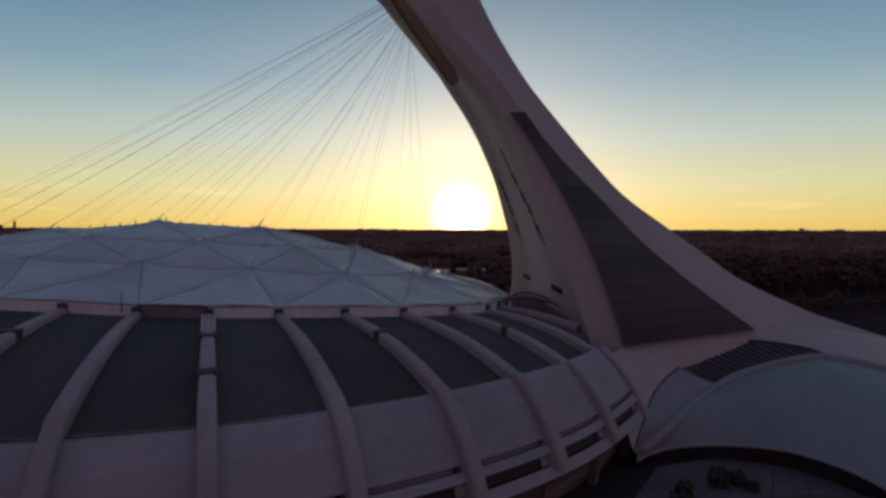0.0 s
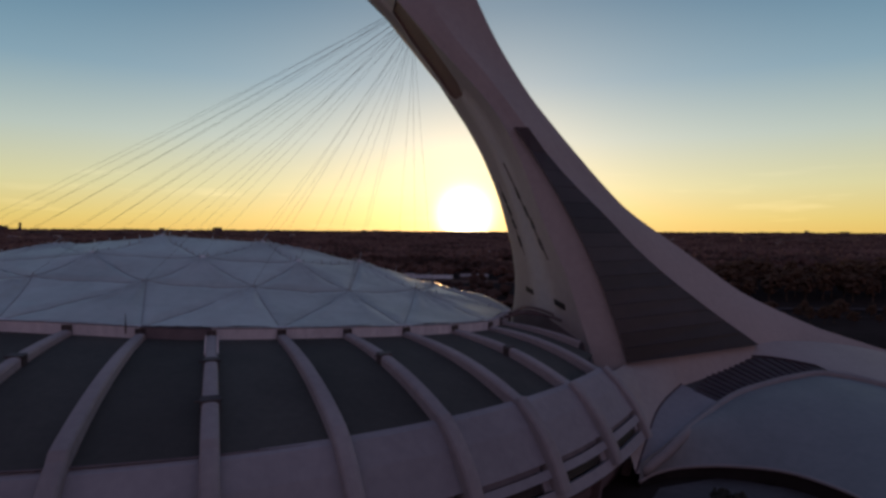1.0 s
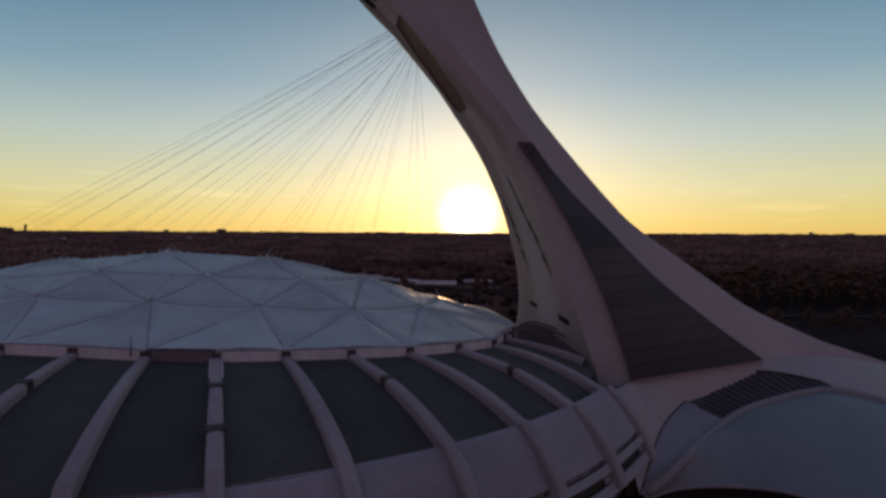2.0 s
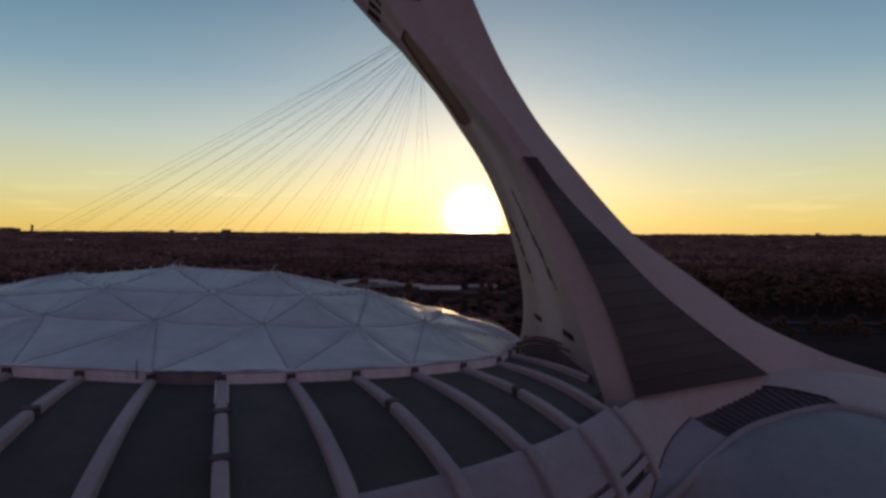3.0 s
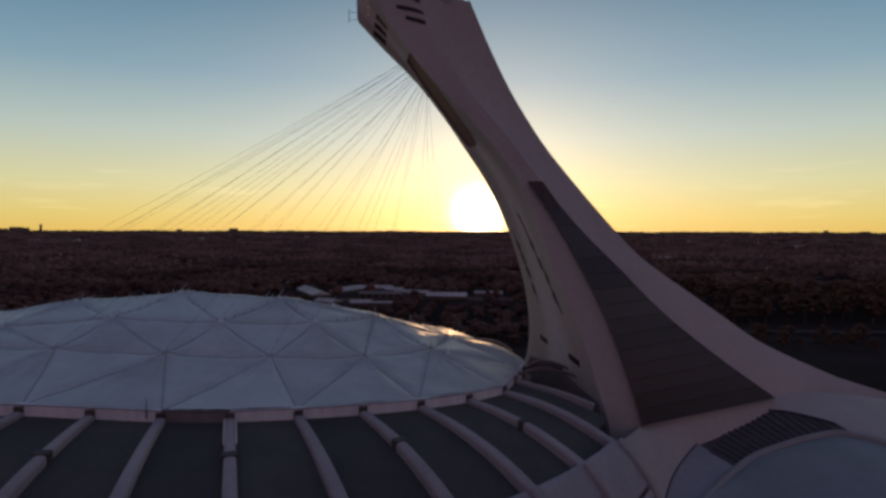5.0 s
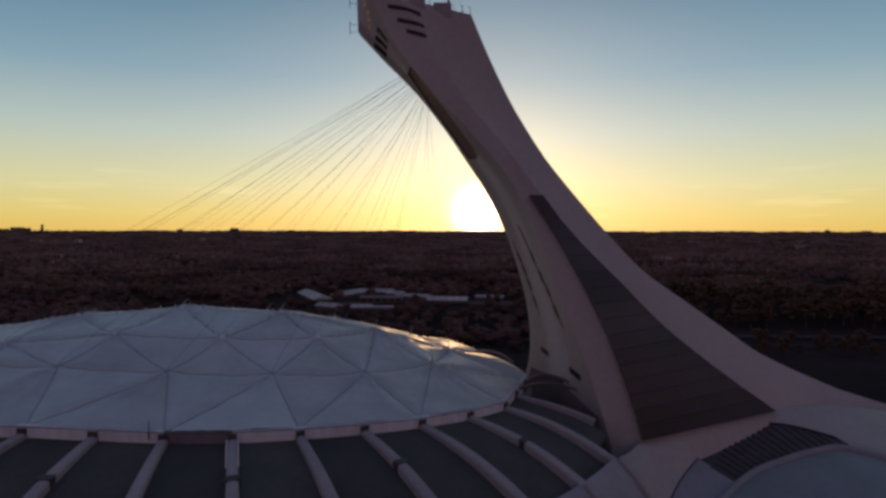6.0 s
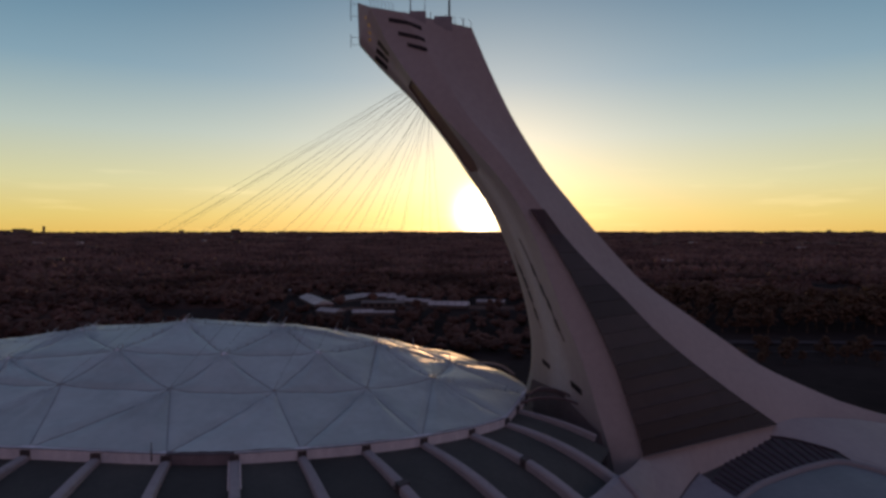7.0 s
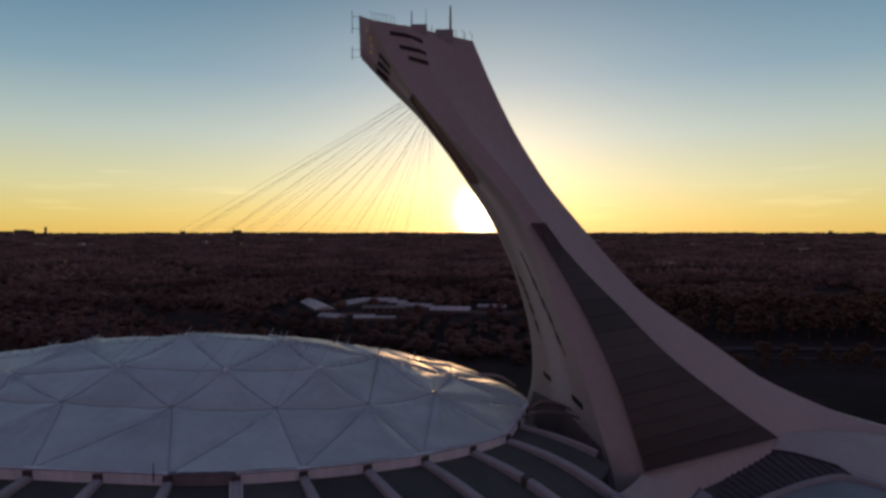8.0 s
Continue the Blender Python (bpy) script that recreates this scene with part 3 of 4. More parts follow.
for tri in fields:
    layers = [lay for lay, _, _ in tri]
    ks = [k for _, k, _ in tri]
    ps = [p for _, _, p in tri]
    corners = [place(k, p) for k, p in zip(ks, ps)]
    up = layers.count(min(layers)) == 2
    tip = layers.index(max(layers))
    side_b = [n for n in range(3) if n != tip][1]
    flat_c = [Vector((c.x, c.y)) for c in corners]
    area2 = abs((flat_c[1] - flat_c[0]).cross(flat_c[2] - flat_c[0]))
    heights = [area2 / (flat_c[(n + 1) % 3] - flat_c[(n + 2) % 3]).length for n in range(3)]
    beyond = smooth01(172, 205, sum(c.y for c in corners) / 3)
    pts, idx = [], {}
    sag = random.uniform(0.0, 0.22) if up else random.uniform(-0.25, 0.05)
    sag += 1.5 * beyond
    fold_a, fold_b = random.uniform(0.16, 0.26), random.uniform(0.72, 0.82)
    for i in range(N + 1):
        for j in range(N + 1 - i):
            w = (i / N, j / N, 1 - (i + j) / N)
            p = sum((a * c for a, c in zip(w, corners)), Vector((0, 0, 0)))
            edge = [n for n in range(3) if ks[n] > 0.95]
            if len(edge) == 2 and w[edge[0]] + w[edge[1]] > 1e-6:
                f1 = w[edge[1]] / (w[edge[0]] + w[edge[1]])
                bow = place(1.0, ps[edge[0]] * (1 - f1) + ps[edge[1]] * f1) - corners[edge[0]].lerp(corners[edge[1]], f1)
                p += bow * (w[edge[0]] + w[edge[1]])
            flat = sum(a * c.z for a, c in zip(w, corners)) + 1.15 * sum(a for a, k in zip(w, ks) if 0.05 < k < 0.95)
            p.z = 0.85 * flat + 0.15 * dome_z(*oval(p.x, p.y)) + sag * 27 * w[0] * w[1] * w[2]
            for lay, kk, c in zip(layers, ks, corners):
                if 0.05 < kk < 0.95:
                    d = math.hypot(p.x - c.x, p.y - c.y)
                    lift = 0.45 + (0.1 if lay == 3 else 0.55 * smooth01(150, 205, c.y))
                    p.z += 1.3 * lift * max(0.0, 1 - d / 9.0) ** 1.4
                    p.z += 0.9 * lift * max(0.0, 1 - d / 3.2)
            # creases that fan out from the lifted corner, and the valley along each seam
            r_tip = 1 - w[tip]
            if up and r_tip > 1e-6:
                turn_f = w[side_b] / r_tip
                crest = math.exp(-((turn_f - fold_a) / 0.07) ** 2) + math.exp(-((turn_f - fold_b) / 0.07) ** 2) + 0.35 * math.exp(-((turn_f - 0.5) / 0.07) ** 2)
                p.z += 1.8 * crest * min(1.0, r_tip / 0.16) * (1 - r_tip) ** 2
            near_seam = min(w[n] * heights[n] for n in range(3) if not (layers.count(0) == 2 and layers[n] != 0))
            p.z -= 0.5 * math.exp(-(near_seam / 1.2) ** 2) + smooth01(172, 205, p.y) * (0.6 + 0.6 * math.exp(-(near_seam / 1.8) ** 2))
            # the fabric puckers a little between its clamps
            t = min(w) * 3
            p.z += 0.025 * noise.noise((p.x / 1.2, p.y / 1.2, 3.0)) + (0.10 * (1 - t) + 0.05) * noise.noise((p.x / 2.6, p.y / 2.6, 5.0)) + 0.25 * noise.noise((p.x / 7.0, p.y / 7.0, 8.0))
            idx[i, j] = len(pts)
            pts.append(p)
    f = []
    for i in range(N):
        for j in range(N - i):
            f.append((idx[i, j], idx[i + 1, j], idx[i, j + 1]))
            if i + j < N - 1:
                f.append((idx[i + 1, j], idx[i + 1, j + 1], idx[i, j + 1]))
    mesh("membrane_panel", pts, f, M_fabric, roof_fabric, smooth=True)
    for a, b, run in ((0, 1, [idx[i, N - i] for i in range(N + 1)]), (1, 2, [idx[0, j] for j in range(N + 1)]), (0, 2, [idx[i, 0] for i in range(N + 1)])):
        key = tuple(sorted(((round(corners[a].x), round(corners[a].y)), (round(corners[b].x), round(corners[b].y)))))
        if key in seams or (ks[a] > 0.95 and ks[b] > 0.95):
            continue
        seams.add(key)
        line = [pts[m] + Vector((0, 0, 0.04)) for m in run]
        mesh("seam", *tube(line[::2], 0.13, 5), M_seam, roof_fabric)
        if line[0].y + line[-1].y > 330:
            clamps.append([tube([p - Vector((0, 0, 0.1)), p + Vector((random.uniform(-0.2, 0.2), 0, random.uniform(0.7, 1.7)))], 0.16, 4, [0.34, 0.05]) for p in line[2:-1:4]])
tagged(mesh("clamp", *join(*[c for group in clamps for c in group]), M_fabric, roof_fabric), "small upright clamps along the seams", kind="stuff")
# added pale caps: the bright glints on the fabric tips, put in as colour
for k, p in RING_TWO + SPINE:
    c = place(k, p)
    top = max((v.co + origin_of(ob) for ob in roof_fabric.children if ob.name.startswith("membrane_panel") for v in ob.data.vertices if math.hypot(v.co.x + CX - c.x, v.co.y + CY - c.y) < 1.5), key=lambda q: q.z)
    turn_to = [[Vector((c.x + r * math.cos(2 * math.pi * j / 12), c.y + r * math.sin(2 * math.pi * j / 12), top.z + h)) for j in range(12)] for r, h in ((1.25, -0.62), (0.9, -0.28), (0.35, 0.14), (0.1, 0.22))]
    mesh("corner_plate", *loft(turn_to), M_fascia, roof_fabric, "pale plate on the lifted fabric corner", smooth=True)
nodes_in = [place(RINGS[1][0], p) for p in RING_ONE] + [place(k, p) for k, p in RING_TWO + SPINE]
# ---- inclined tower ----
tower = base("inclined_tower", uvz(150, 0, 0), "tall leaning concrete tower with a curved spine over the stadium", "tower")
cA = curve([(0, 104, -3), (20, 108, -3), (29, 110.6, -3), (37.5, 111.3, -3), (46, 110.7, -3), (54.8, 109.2, -3), (64.5, 106.6, -3), (74, 103.5, -3), (80, 101.0, -3), (87, 97.9, -3), (96.5, 92.6, -3), (105, 86.9, -3), (113, 81.6, -3), (121, 75.7, -3), (129, 69.3, -3), (135, 63.6, -3), (142.6, 55.8, -3), (151.9, 47, -2.5)])
cK = curve([(0, 126, -63), (18, 124.8, -57), (26, 123, -54.6), (33, 121.4, -51.2), (44, 118.8, -46.5), (60, 113.2, -40), (78, 107.5, -34.5), (90, 102.5, -31.5), (98, 97.6, -30.0), (107, 90.2, -28.4), (122, 76.5, -26.2), (132.6, 67.8, -24), (145.8, 59.4, -18.2), (153.4, 55.9, -14.8), (161.5, 52.3, -12)])
cB = curve([(0, 135, -66), (20.7, 132.9, -57.7), (28, 131.4, -55), (41.5, 127.9, -49.8), (52, 124.3, -45.7), (65, 118.8, -40.5), (77, 112.8, -36), (90.5, 105.0, -31), (107, 94.4, -28.5), (122, 83, -26.4), (144, 71.5, -21), (158, 63, -17)])
cC = curve([(0, 214, -34), (10, 200, -32), (22, 184, -30.5), (31, 171.2, -30), (44.6, 153.4, -30), (52.9, 144.1, -30), (62.5, 134.8, -30), (71.4, 125.6, -30), (81.4, 116.3, -30), (90.5, 109.4, -30.6), (107, 97.4, -28.3), (122, 85, -26.2), (144, 72.6, -20.9), (158, 64, -17)])
cR = curve([(-3, 330, -15.5), (8, 272, -15.5), (15.5, 243, -15.5), (19.4, 231, -15.5), (23, 219, -15.5), (27.2, 208.8, -15.5), (31.7, 198.5, -15.5), (37, 188, -15.5), (45, 176.5, -15.5), (53, 165.0, -15.5), (65, 148.0, -15.5), (75, 138.0, -15.5), (84.2, 129.8, -15.5), (94, 121.4, -15.5), (103.5, 113.7, -15.5), (113, 107.3, -15.5), (123.5, 101.0, -15.5), (138.4, 93.7, -15.5), (153.2, 87.3, -15.5)])
TOPS = {"A": 151.9, "K": 161.5, "B": 158.0, "C": 158.0, "R": 153.2}
FN = {"A": cA, "K": cK, "B": cB, "C": cC, "R": cR}
S_APEX, S_FOOT = 1 - 90.5 / 158, 1 - 21.0 / 158


def tp(name, s, side=-1):
    z = TOPS[name] * (1 - s) + (0.0 if name != "R" else -2.0 * s)
    u, v = FN[name](z)
    if side > 0 and name in "KB":
        u += 3.0 * smooth01(85, 105, z) * (1 - smooth01(128, 145, z))
    return uvz(u, -side * v, z - (2.5 if name == "R" and side > 0 else 0))


def on(a, b, s, f):
    """A place on the tower's near skin, between two of its edges."""
    return tp(a, s).lerp(tp(b, s), f)


S = sorted(set([i / 48 for i in range(49)] + [S_APEX, S_FOOT]))
keys = ["A", "K", "B", "C", "R"]
for side in (-1, 1):
    def strip(a, b, lo, hi, nm, material=M_tower, label=""):
        ss = [s for s in S if lo - 1e-6 <= s <= hi + 1e-6]
        if len(ss) < 2:
            return
        v, n = [], 5
        for s in ss:
            for j in range(n):
                v.append(tp(a, s, side).lerp(tp(b, s, side), j / (n - 1)))
        return mesh(nm, v, grid_faces(len(ss), n), material, tower, label, smooth=True)
    if side > 0:
        strip("A", "K", 0, 1, "underside_face")
    strip("K", "B", 0, 1, "leg_face")
    strip("B", "C", 0, S_APEX, "flank_face")
    strip("B", "C", S_FOOT, 1, "flank_face")
    strip("C", "R", 0, 1, "spine_face")
    # glass wall set back between leg and spine
    rows = [S_APEX + (S_FOOT - S_APEX) * (i / 15) ** 0.8 for i in range(16)]
    inward = Vector(uvz(0, -side * -1.6, 0)) - Vector(uvz(0, 0, 0))
    for i in range(15):
        s0, s1 = rows[i], rows[i + 1] - 0.0007
        q = [tp("B", s0, side), tp("C", s0, side), tp("C", s1, side), tp("B", s1, side)]
        q = [p + inward for p in q]
        if (q[1] - q[0]).length < 0.3:
            q[1] = q[0] + (q[2] - q[3]).normalized() * 0.6
        mesh("glass_band", *slab(q, 0.25), M_glaze, tower, "dark glazed band")
    edge = [tp("B", s, side) for s in S if S_APEX <= s <= S_FOOT]
    edge2 = [tp("C", s, side) for s in S if S_APEX <= s <= S_FOOT]
    for e in (edge, edge2):
        v = [p for q in e for p in (q, q + inward * 1.3)]
        mesh("reveal", v, grid_faces(len(e), 2), M_tower, tower)
    v = [tp("B", S_FOOT, side), tp("C", S_FOOT, side)]
    mesh("reveal", v + [p + inward * 1.3 for p in v], [(0, 1, 3, 2)], M_tower, tower)
v = [tp("A", s, sd) for s in S for sd in (-1, 1)]
mesh("underside", v, grid_faces(len(S), 2), M_tower, tower, smooth=True)
v = [tp("R", s, sd) for s in S for sd in (-1, 1)]
mesh("spine_back", v, grid_faces(len(S), 2), M_tower, tower, smooth=True)
prow = [uvz(46.5, -2, 166.6), uvz(46.5, 2, 166.6)]
top = [prow[0]] + [tp(k, 0, -1) for k in ("K", "B", "R")] + [tp(k, 0, 1) for k in ("R", "B", "K")] + [prow[1]]
mesh("top_deck", top, [(0, 1, 6, 7), (1, 2, 5, 6), (2, 3, 4, 5)], M_tower, tower)
front = [tp("A", 0, -1), tp("K", 0, -1), prow[0], prow[1], tp("K", 0, 1), tp("A", 0, 1)]
mesh("front_face", front, [(0, 1, 2), (0, 2, 3, 5), (3, 4, 5)], M_tower, tower)


# the near underside, with a long cable recess sunk into it
REC_S = (0.13, 0.15, 0.17, 0.18, 0.20, 0.24, 0.27, 0.30, 0.318, 0.335)
REC_LOW = (0.32, 0.21, 0.11, 0.07, 0.06, 0.06, 0.06, 0.08, 0.16, 0.50)
REC_HIGH = (0.32, 0.66, 0.96, 0.97, 0.97, 0.90, 0.78, 0.69, 0.66, 0.50)
rows_s = sorted(set(S + [0.13 + 0.205 * i / 40 for i in range(41)]))
v, f, floor_v = [], [], []
for i, s in enumerate(rows_s):
    lo, hi = float(np.interp(s, REC_S, REC_LOW)), float(np.interp(s, REC_S, REC_HIGH))
    v += [on("A", "K", s, c) for c in (0, lo / 2, lo, hi, (1 + hi) / 2, 1)]
    if i:
        inside = 0.13 < (s + rows_s[i - 1]) / 2 < 0.335
        f += [((i - 1) * 6 + j, (i - 1) * 6 + j + 1, i * 6 + j + 1, i * 6 + j) for j in range(5) if j != 2 or not inside]
    if 0.13 - 1e-6 <= s <= 0.335 + 1e-6:
        nrm = (tp("K", s) - tp("A", s)).cross(tp("A", s + 0.01) - tp("A", s)).normalized()
        nrm = nrm if nrm.y > 0 else -nrm
        floor_v.append([on("A", "K", s, lo), on("A", "K", s, lo) + nrm * 0.6, on("A", "K", s, hi) + nrm * 0.6, on("A", "K", s, hi)])
mesh("underside_face", v, f, M_tower, tower, smooth=True)
mesh("recess", [p for row in floor_v for p in row], grid_faces(len(floor_v), 4), M_recess, tower, "long dark cable recess")


# ---- tower windows and roof gear ----


SKIN = np.array([tuple(on(a, b, i / 700, j / 30)) for a, b in (("A", "K"), ("K", "B"), ("B", "C"), ("C", "R")) for i in range(0, 601) for j in range(31)])


def tw(name, quads, material, label="", proud=0.14):
    """A piece laid on the tower's near skin, from runs of four corners along, across and up."""
    v, f = [], []
    for q in quads:
        c = [uvz(*p) for p in q]
        o = len(v)
        nrm = (c[2] - c[0]).cross(c[3] - c[1]).normalized()
        if nrm.dot(Vector((0.3, -1, 0))) < 0:
            nrm = -nrm
        front, back = [], []
        for i in range(5):
            for j in range(3):
                p = c[0].lerp(c[1], i / 4).lerp(c[3].lerp(c[2], i / 4), j / 2)
                near = SKIN[np.argmin(((SKIN - np.array(p)) ** 2).sum(1))]
                d = (Vector(near) - p).dot(nrm)
                front.append(p + nrm * (d + proud))
                back.append(p + nrm * (d - 0.25))
        v += front + back
        f += grid_faces(5, 3, off=o) + grid_faces(5, 3, off=o + 15)
        rim_i = [0, 3, 6, 9, 12, 13, 14, 11, 8, 5, 2, 1]
        f += [(o + a, o + b, o + 15 + b, o + 15 + a) for a, b in zip(rim_i, rim_i[1:] + rim_i[:1])]
    return mesh(name, v, f, material, tower, label)


def along(p, q, w):
    p, q, w = Vector(p), Vector(q), Vector(w)
    return [p, q, q + w, p + w]


for p, q in (((58.8, -15.3, 156.4), (70.1, -18.0, 152.6)), ((62.2, -17.3, 151.2), (71.3, -19.6, 148.1)), ((65.4, -19.1, 146.9), (72.1, -20.9, 144.5))):
    tw("slot_window", [along(p, q, (0.1, -0.4, -1.15))], M_glass, "long dark slot window", 0.4)
for p, q in (((54.8, -10.4, 150.8), (58.6, -13.3, 145.4)), ((54.2, -7.4, 149.0), (58.2, -9.8, 144.2)), ((53.5, -4.8, 147.1), (57.7, -6.2, 142.6))):
    tw("slot_window", [along(p, q, (-0.35, 1.85, -1.1))], M_glass, "long dark slot window")
for p in ((49.9, -7.9, 159.6), (50.9, -8.7, 156.6), (51.2, -7.6, 154.4), (51.0, -6.2, 152.4)):
    tw("lit_window", [along(p, Vector(p) + Vector((0.4, -0.9, -0.1)), (0.1, 0.2, -1.0))], M_lit, "small lit window")
row1 = [(103.4, -5.6, 75.8), (105.4, -5.9, 69.7), (107.1, -7.5, 65.1), (108.6, -8.8, 60.3), (110.4, -10.6, 54.2), (112.0, -13.6, 49.4)]
row2 = [(103.2, -17.3, 80.9), (107.6, -21.4, 70.4), (110.0, -25.2, 64.1), (111.6, -28.2, 60.1), (113.7, -31.2, 53.6), (115.5, -34.2, 48.6)]
for row, w in ((row1, 0.9), (row2, 1.7)):
    tw("groove", [along(row[i], row[i + 1], (0.27 * w, -0.96 * w, 0)) for i in range(5)], M_groove, "shallow dark groove", 0.06)
    for p in row[1:5]:
        p = Vector(p)
        tw("window", [along(p + Vector((-0.25, 0.9, 1.9)), p + Vector((0.5, -0.8, -1.9)), (0.27 * 2.2, -0.96 * 2.2, 0))], M_glass, "small dark window")
tw("window", [along((112.7, -11.5, 38.2), (113.1, -11.9, 36.6), (1.7, -6.5, -0.6))], M_glass, "small dark window")
tw("window", [along((117.6, -35.3, 36.4), (117.9, -35.7, 34.6), (1.6, -7.0, -1.0))], M_glass, "small dark window")

# the arch's shade, put in as a dark sheet on the tower's skin
tw("arch_opening", [[(110.3, -4, 29), (116.2, -26, 30.5), (115, -26, 9), (108, -4, 9)], [(116.2, -26, 30.5), (122.2, -52.0, 25.5), (124, -57, 9), (115, -26, 9)]], M_under, "dark sheet for the shaded arch under the tower", 0.3)
random.seed(3)


def tbox(name, u0, u1, v0, v1, z0, z1, material=M_conc, label=""):
    q = [uvz(u, v, 0) for u, v in ((u0, v0), (u1, v0), (u1, v1), (u0, v1))]
    ring = [[Vector((p.x, p.y, z)) for p in q] for z in (z0, z1 - 0.3)] + [[p.lerp(sum(q, Vector()) / 4, 0.05) + Vector((0, 0, z1)) for p in q]]
    return mesh(name, *loft(ring), material, tower, label)


tbox("plant_room", 66.0, 71.6, -17.2, -8.0, 153.5, 158.4, label="rooftop plant room")
tbox("plant_room", 74.4, 80.6, -16.6, -7.0, 152.0, 156.9, label="rooftop plant room")
for u, v, z0, z1, r in ((66.3, -15.5, 156.0, 163.4, 0.22), (71.2, -15.0, 157.0, 164.2, 0.10), (79.6, -15.0, 155.5, 165.4, 0.38), (73.2, -15.5, 154.0, 158.6, 0.14)):
    mesh("mast", *tube([uvz(u, v, z0), uvz(u, v, (z0 + z1) / 2), uvz(u, v, z1)], r, 8, [r, r, r * 0.6]), M_dark, tower, "slim rooftop mast")
for i in range(9):
    t = i / 8
    p = tp("K", 0).lerp(tp("B", 0), t) if i < 7 else tp("C", 0).lerp(tp("R", 0), 0.75 + 0.12 * (i - 6))
    mesh("rod", *tube([p - Vector((0, 0, 0.4)), p + Vector((0, 0, 2.0)), p + Vector((-0.9, -0.2, 2.9))], 0.09, 5), M_dark, tower, "thin edge rod")
for i in range(3):
    p = tp("C", 0).lerp(tp("R", 0), 0.62 + 0.13 * i)
    mesh("rod", *tube([p - Vector((0, 0, 0.4)), p + Vector((0, 0, 2.6))], 0.09, 5), M_dark, tower, "thin edge rod")
for z0, z1 in ((160.5, 168.5), (150.8, 155.6)):
    a = uvz(43.9, -1, z0)
    b = uvz(43.9, -1, z1)
    arm = [tube([b.lerp(a, f), Vector((*uvz(47.2, -1, 0).xy, b.lerp(a, f).z))], 0.08, 5) for f in (0.25, 0.8)]
    mesh("antenna", *join(tube([a, b], 0.14, 6), *arm), M_dark, tower, "bracketed side antenna")

for p in ([(13, 186, 31.5), (18, 189, 33.5), (25, 190, 32), (31, 188, 29)], [(14, 192, 31.0), (20, 193, 31.8), (27, 193, 30)], [(10, 178, 31.5), (17, 181, 32.6), (26, 184, 31), (33, 184, 28)]):
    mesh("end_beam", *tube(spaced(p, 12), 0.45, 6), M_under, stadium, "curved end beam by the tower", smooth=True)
mesh("end_beam", *tube(spaced([(-5, 216, 35.0), (0, 217, 35.1), (6, 217.5, 34.0), (11, 216.5, 31.0)], 16), 0.45, 6), M_conc, stadium, "curved end beam by the tower", smooth=True)

# ---- stay cables ----
order = sorted(range(len(nodes_in)), key=lambda i: math.atan2(nodes_in[i].y + 20, nodes_in[i].x - 60), reverse=True)
for n, i in enumerate(order):
    p = nodes_in[i]
    f = n / (len(order) - 1)
    sc = 0.105 + 0.075 * f
    a = tp("A", sc, -1).lerp(tp("A", sc, 1), 0.5 + 0.3 * math.sin(i * 2.4)) + Vector((0, 0, 0.6))
    e = p + Vector((0, 0, 2.0))
    pts = [a.lerp(e, t / 10) - Vector((0, 0, 1.2 * 4 * (t / 10) * (1 - t / 10))) for t in range(11)]
    c = base("stay_cable", e, "thin steel stay cable from tower to roof", "cable", "stay cables")
    mesh("strand", *tube(pts, 0.04, 5, [0.046 - 0.002 * t for t in range(11)]), M_steel, c)
    big = 1.0 if i >= len(nodes_in) - len(SPINE) or p.y > 185 else 0.5
    mesh("socket", *tube([e - Vector((0, 0, 1.6)), e, e + (a - e).normalized() * 2.4 * big], 0.2, 6, [0.26 * big, 0.22 * big, 0.1 * big]), M_seam, c)

# ---- pool halls at the tower's foot ----
pool = base("pool_hall", (75, 165, 0), "low concrete pool hall with a rounded pale roof", "pool hall")


foot_a = spaced([pol(142, -29.5, 23.6), pol(145, -29.5, 22.6), pol(148, -29.5, 20.6), pol(152, -29.5, 16.2), pol(155, -29.5, 11.0)], 13)
foot_b = spaced([(44.2, 167.4, 20.6), (45.2, 166.8, 20.2), (45.5, 165, 19.4), (45.0, 158, 17.0), (43.0, 148, 13.2)], 13)
fv = [p.lerp(q, j / 6) - Vector((0, 0, 1.2 * 4 * (j / 6) * (1 - j / 6))) for p, q in zip(foot_a, foot_b) for j in range(7)]
mesh("foot_slab", fv, grid_faces(13, 7), M_tower, tower, "smooth concrete foot of the tower", smooth=True)
NP = 49
line_g = spaced([(36, 134, 8), (40.5, 150, 14.5), (44.6, 166.8, 20.3), (68, 182.7, 21.0), (92, 198.6, 21.6), (125, 207, 20), (165, 212, 12)], NP)
line_v = spaced([(37, 131, 4.2), (41.4, 139, 8.0), (49.7, 155.9, 11.5), (61.9, 174, 13.5), (72.6, 185.1, 15.5), (84.7, 193.9, 17.5), (94.3, 193.0, 18.2), (103.6, 186.2, 17.6), (116, 172, 15.8), (128, 152, 12)], NP)
line_r = spaced([(39.2, 133.8, 3.2), (45.2, 137.0, 6.2), (50.5, 141.6, 8.5), (62.3, 154.7, 10.5), (74.7, 166.5, 12.5), (86, 172.5, 14), (95.4, 176.5, 15), (104.7, 177.6, 15.9), (115.8, 166.7, 15), (126, 148, 11.5)], NP)
line_f = spaced([(38.2, 132.2, 1.6), (42.0, 135.2, 2.2), (49.0, 137.6, 3), (60.7, 137.5, 3.6), (71.2, 133.4, 4), (77.7, 124.2, 4), (79.5, 115.5, 4), (82, 104, 3)], NP)


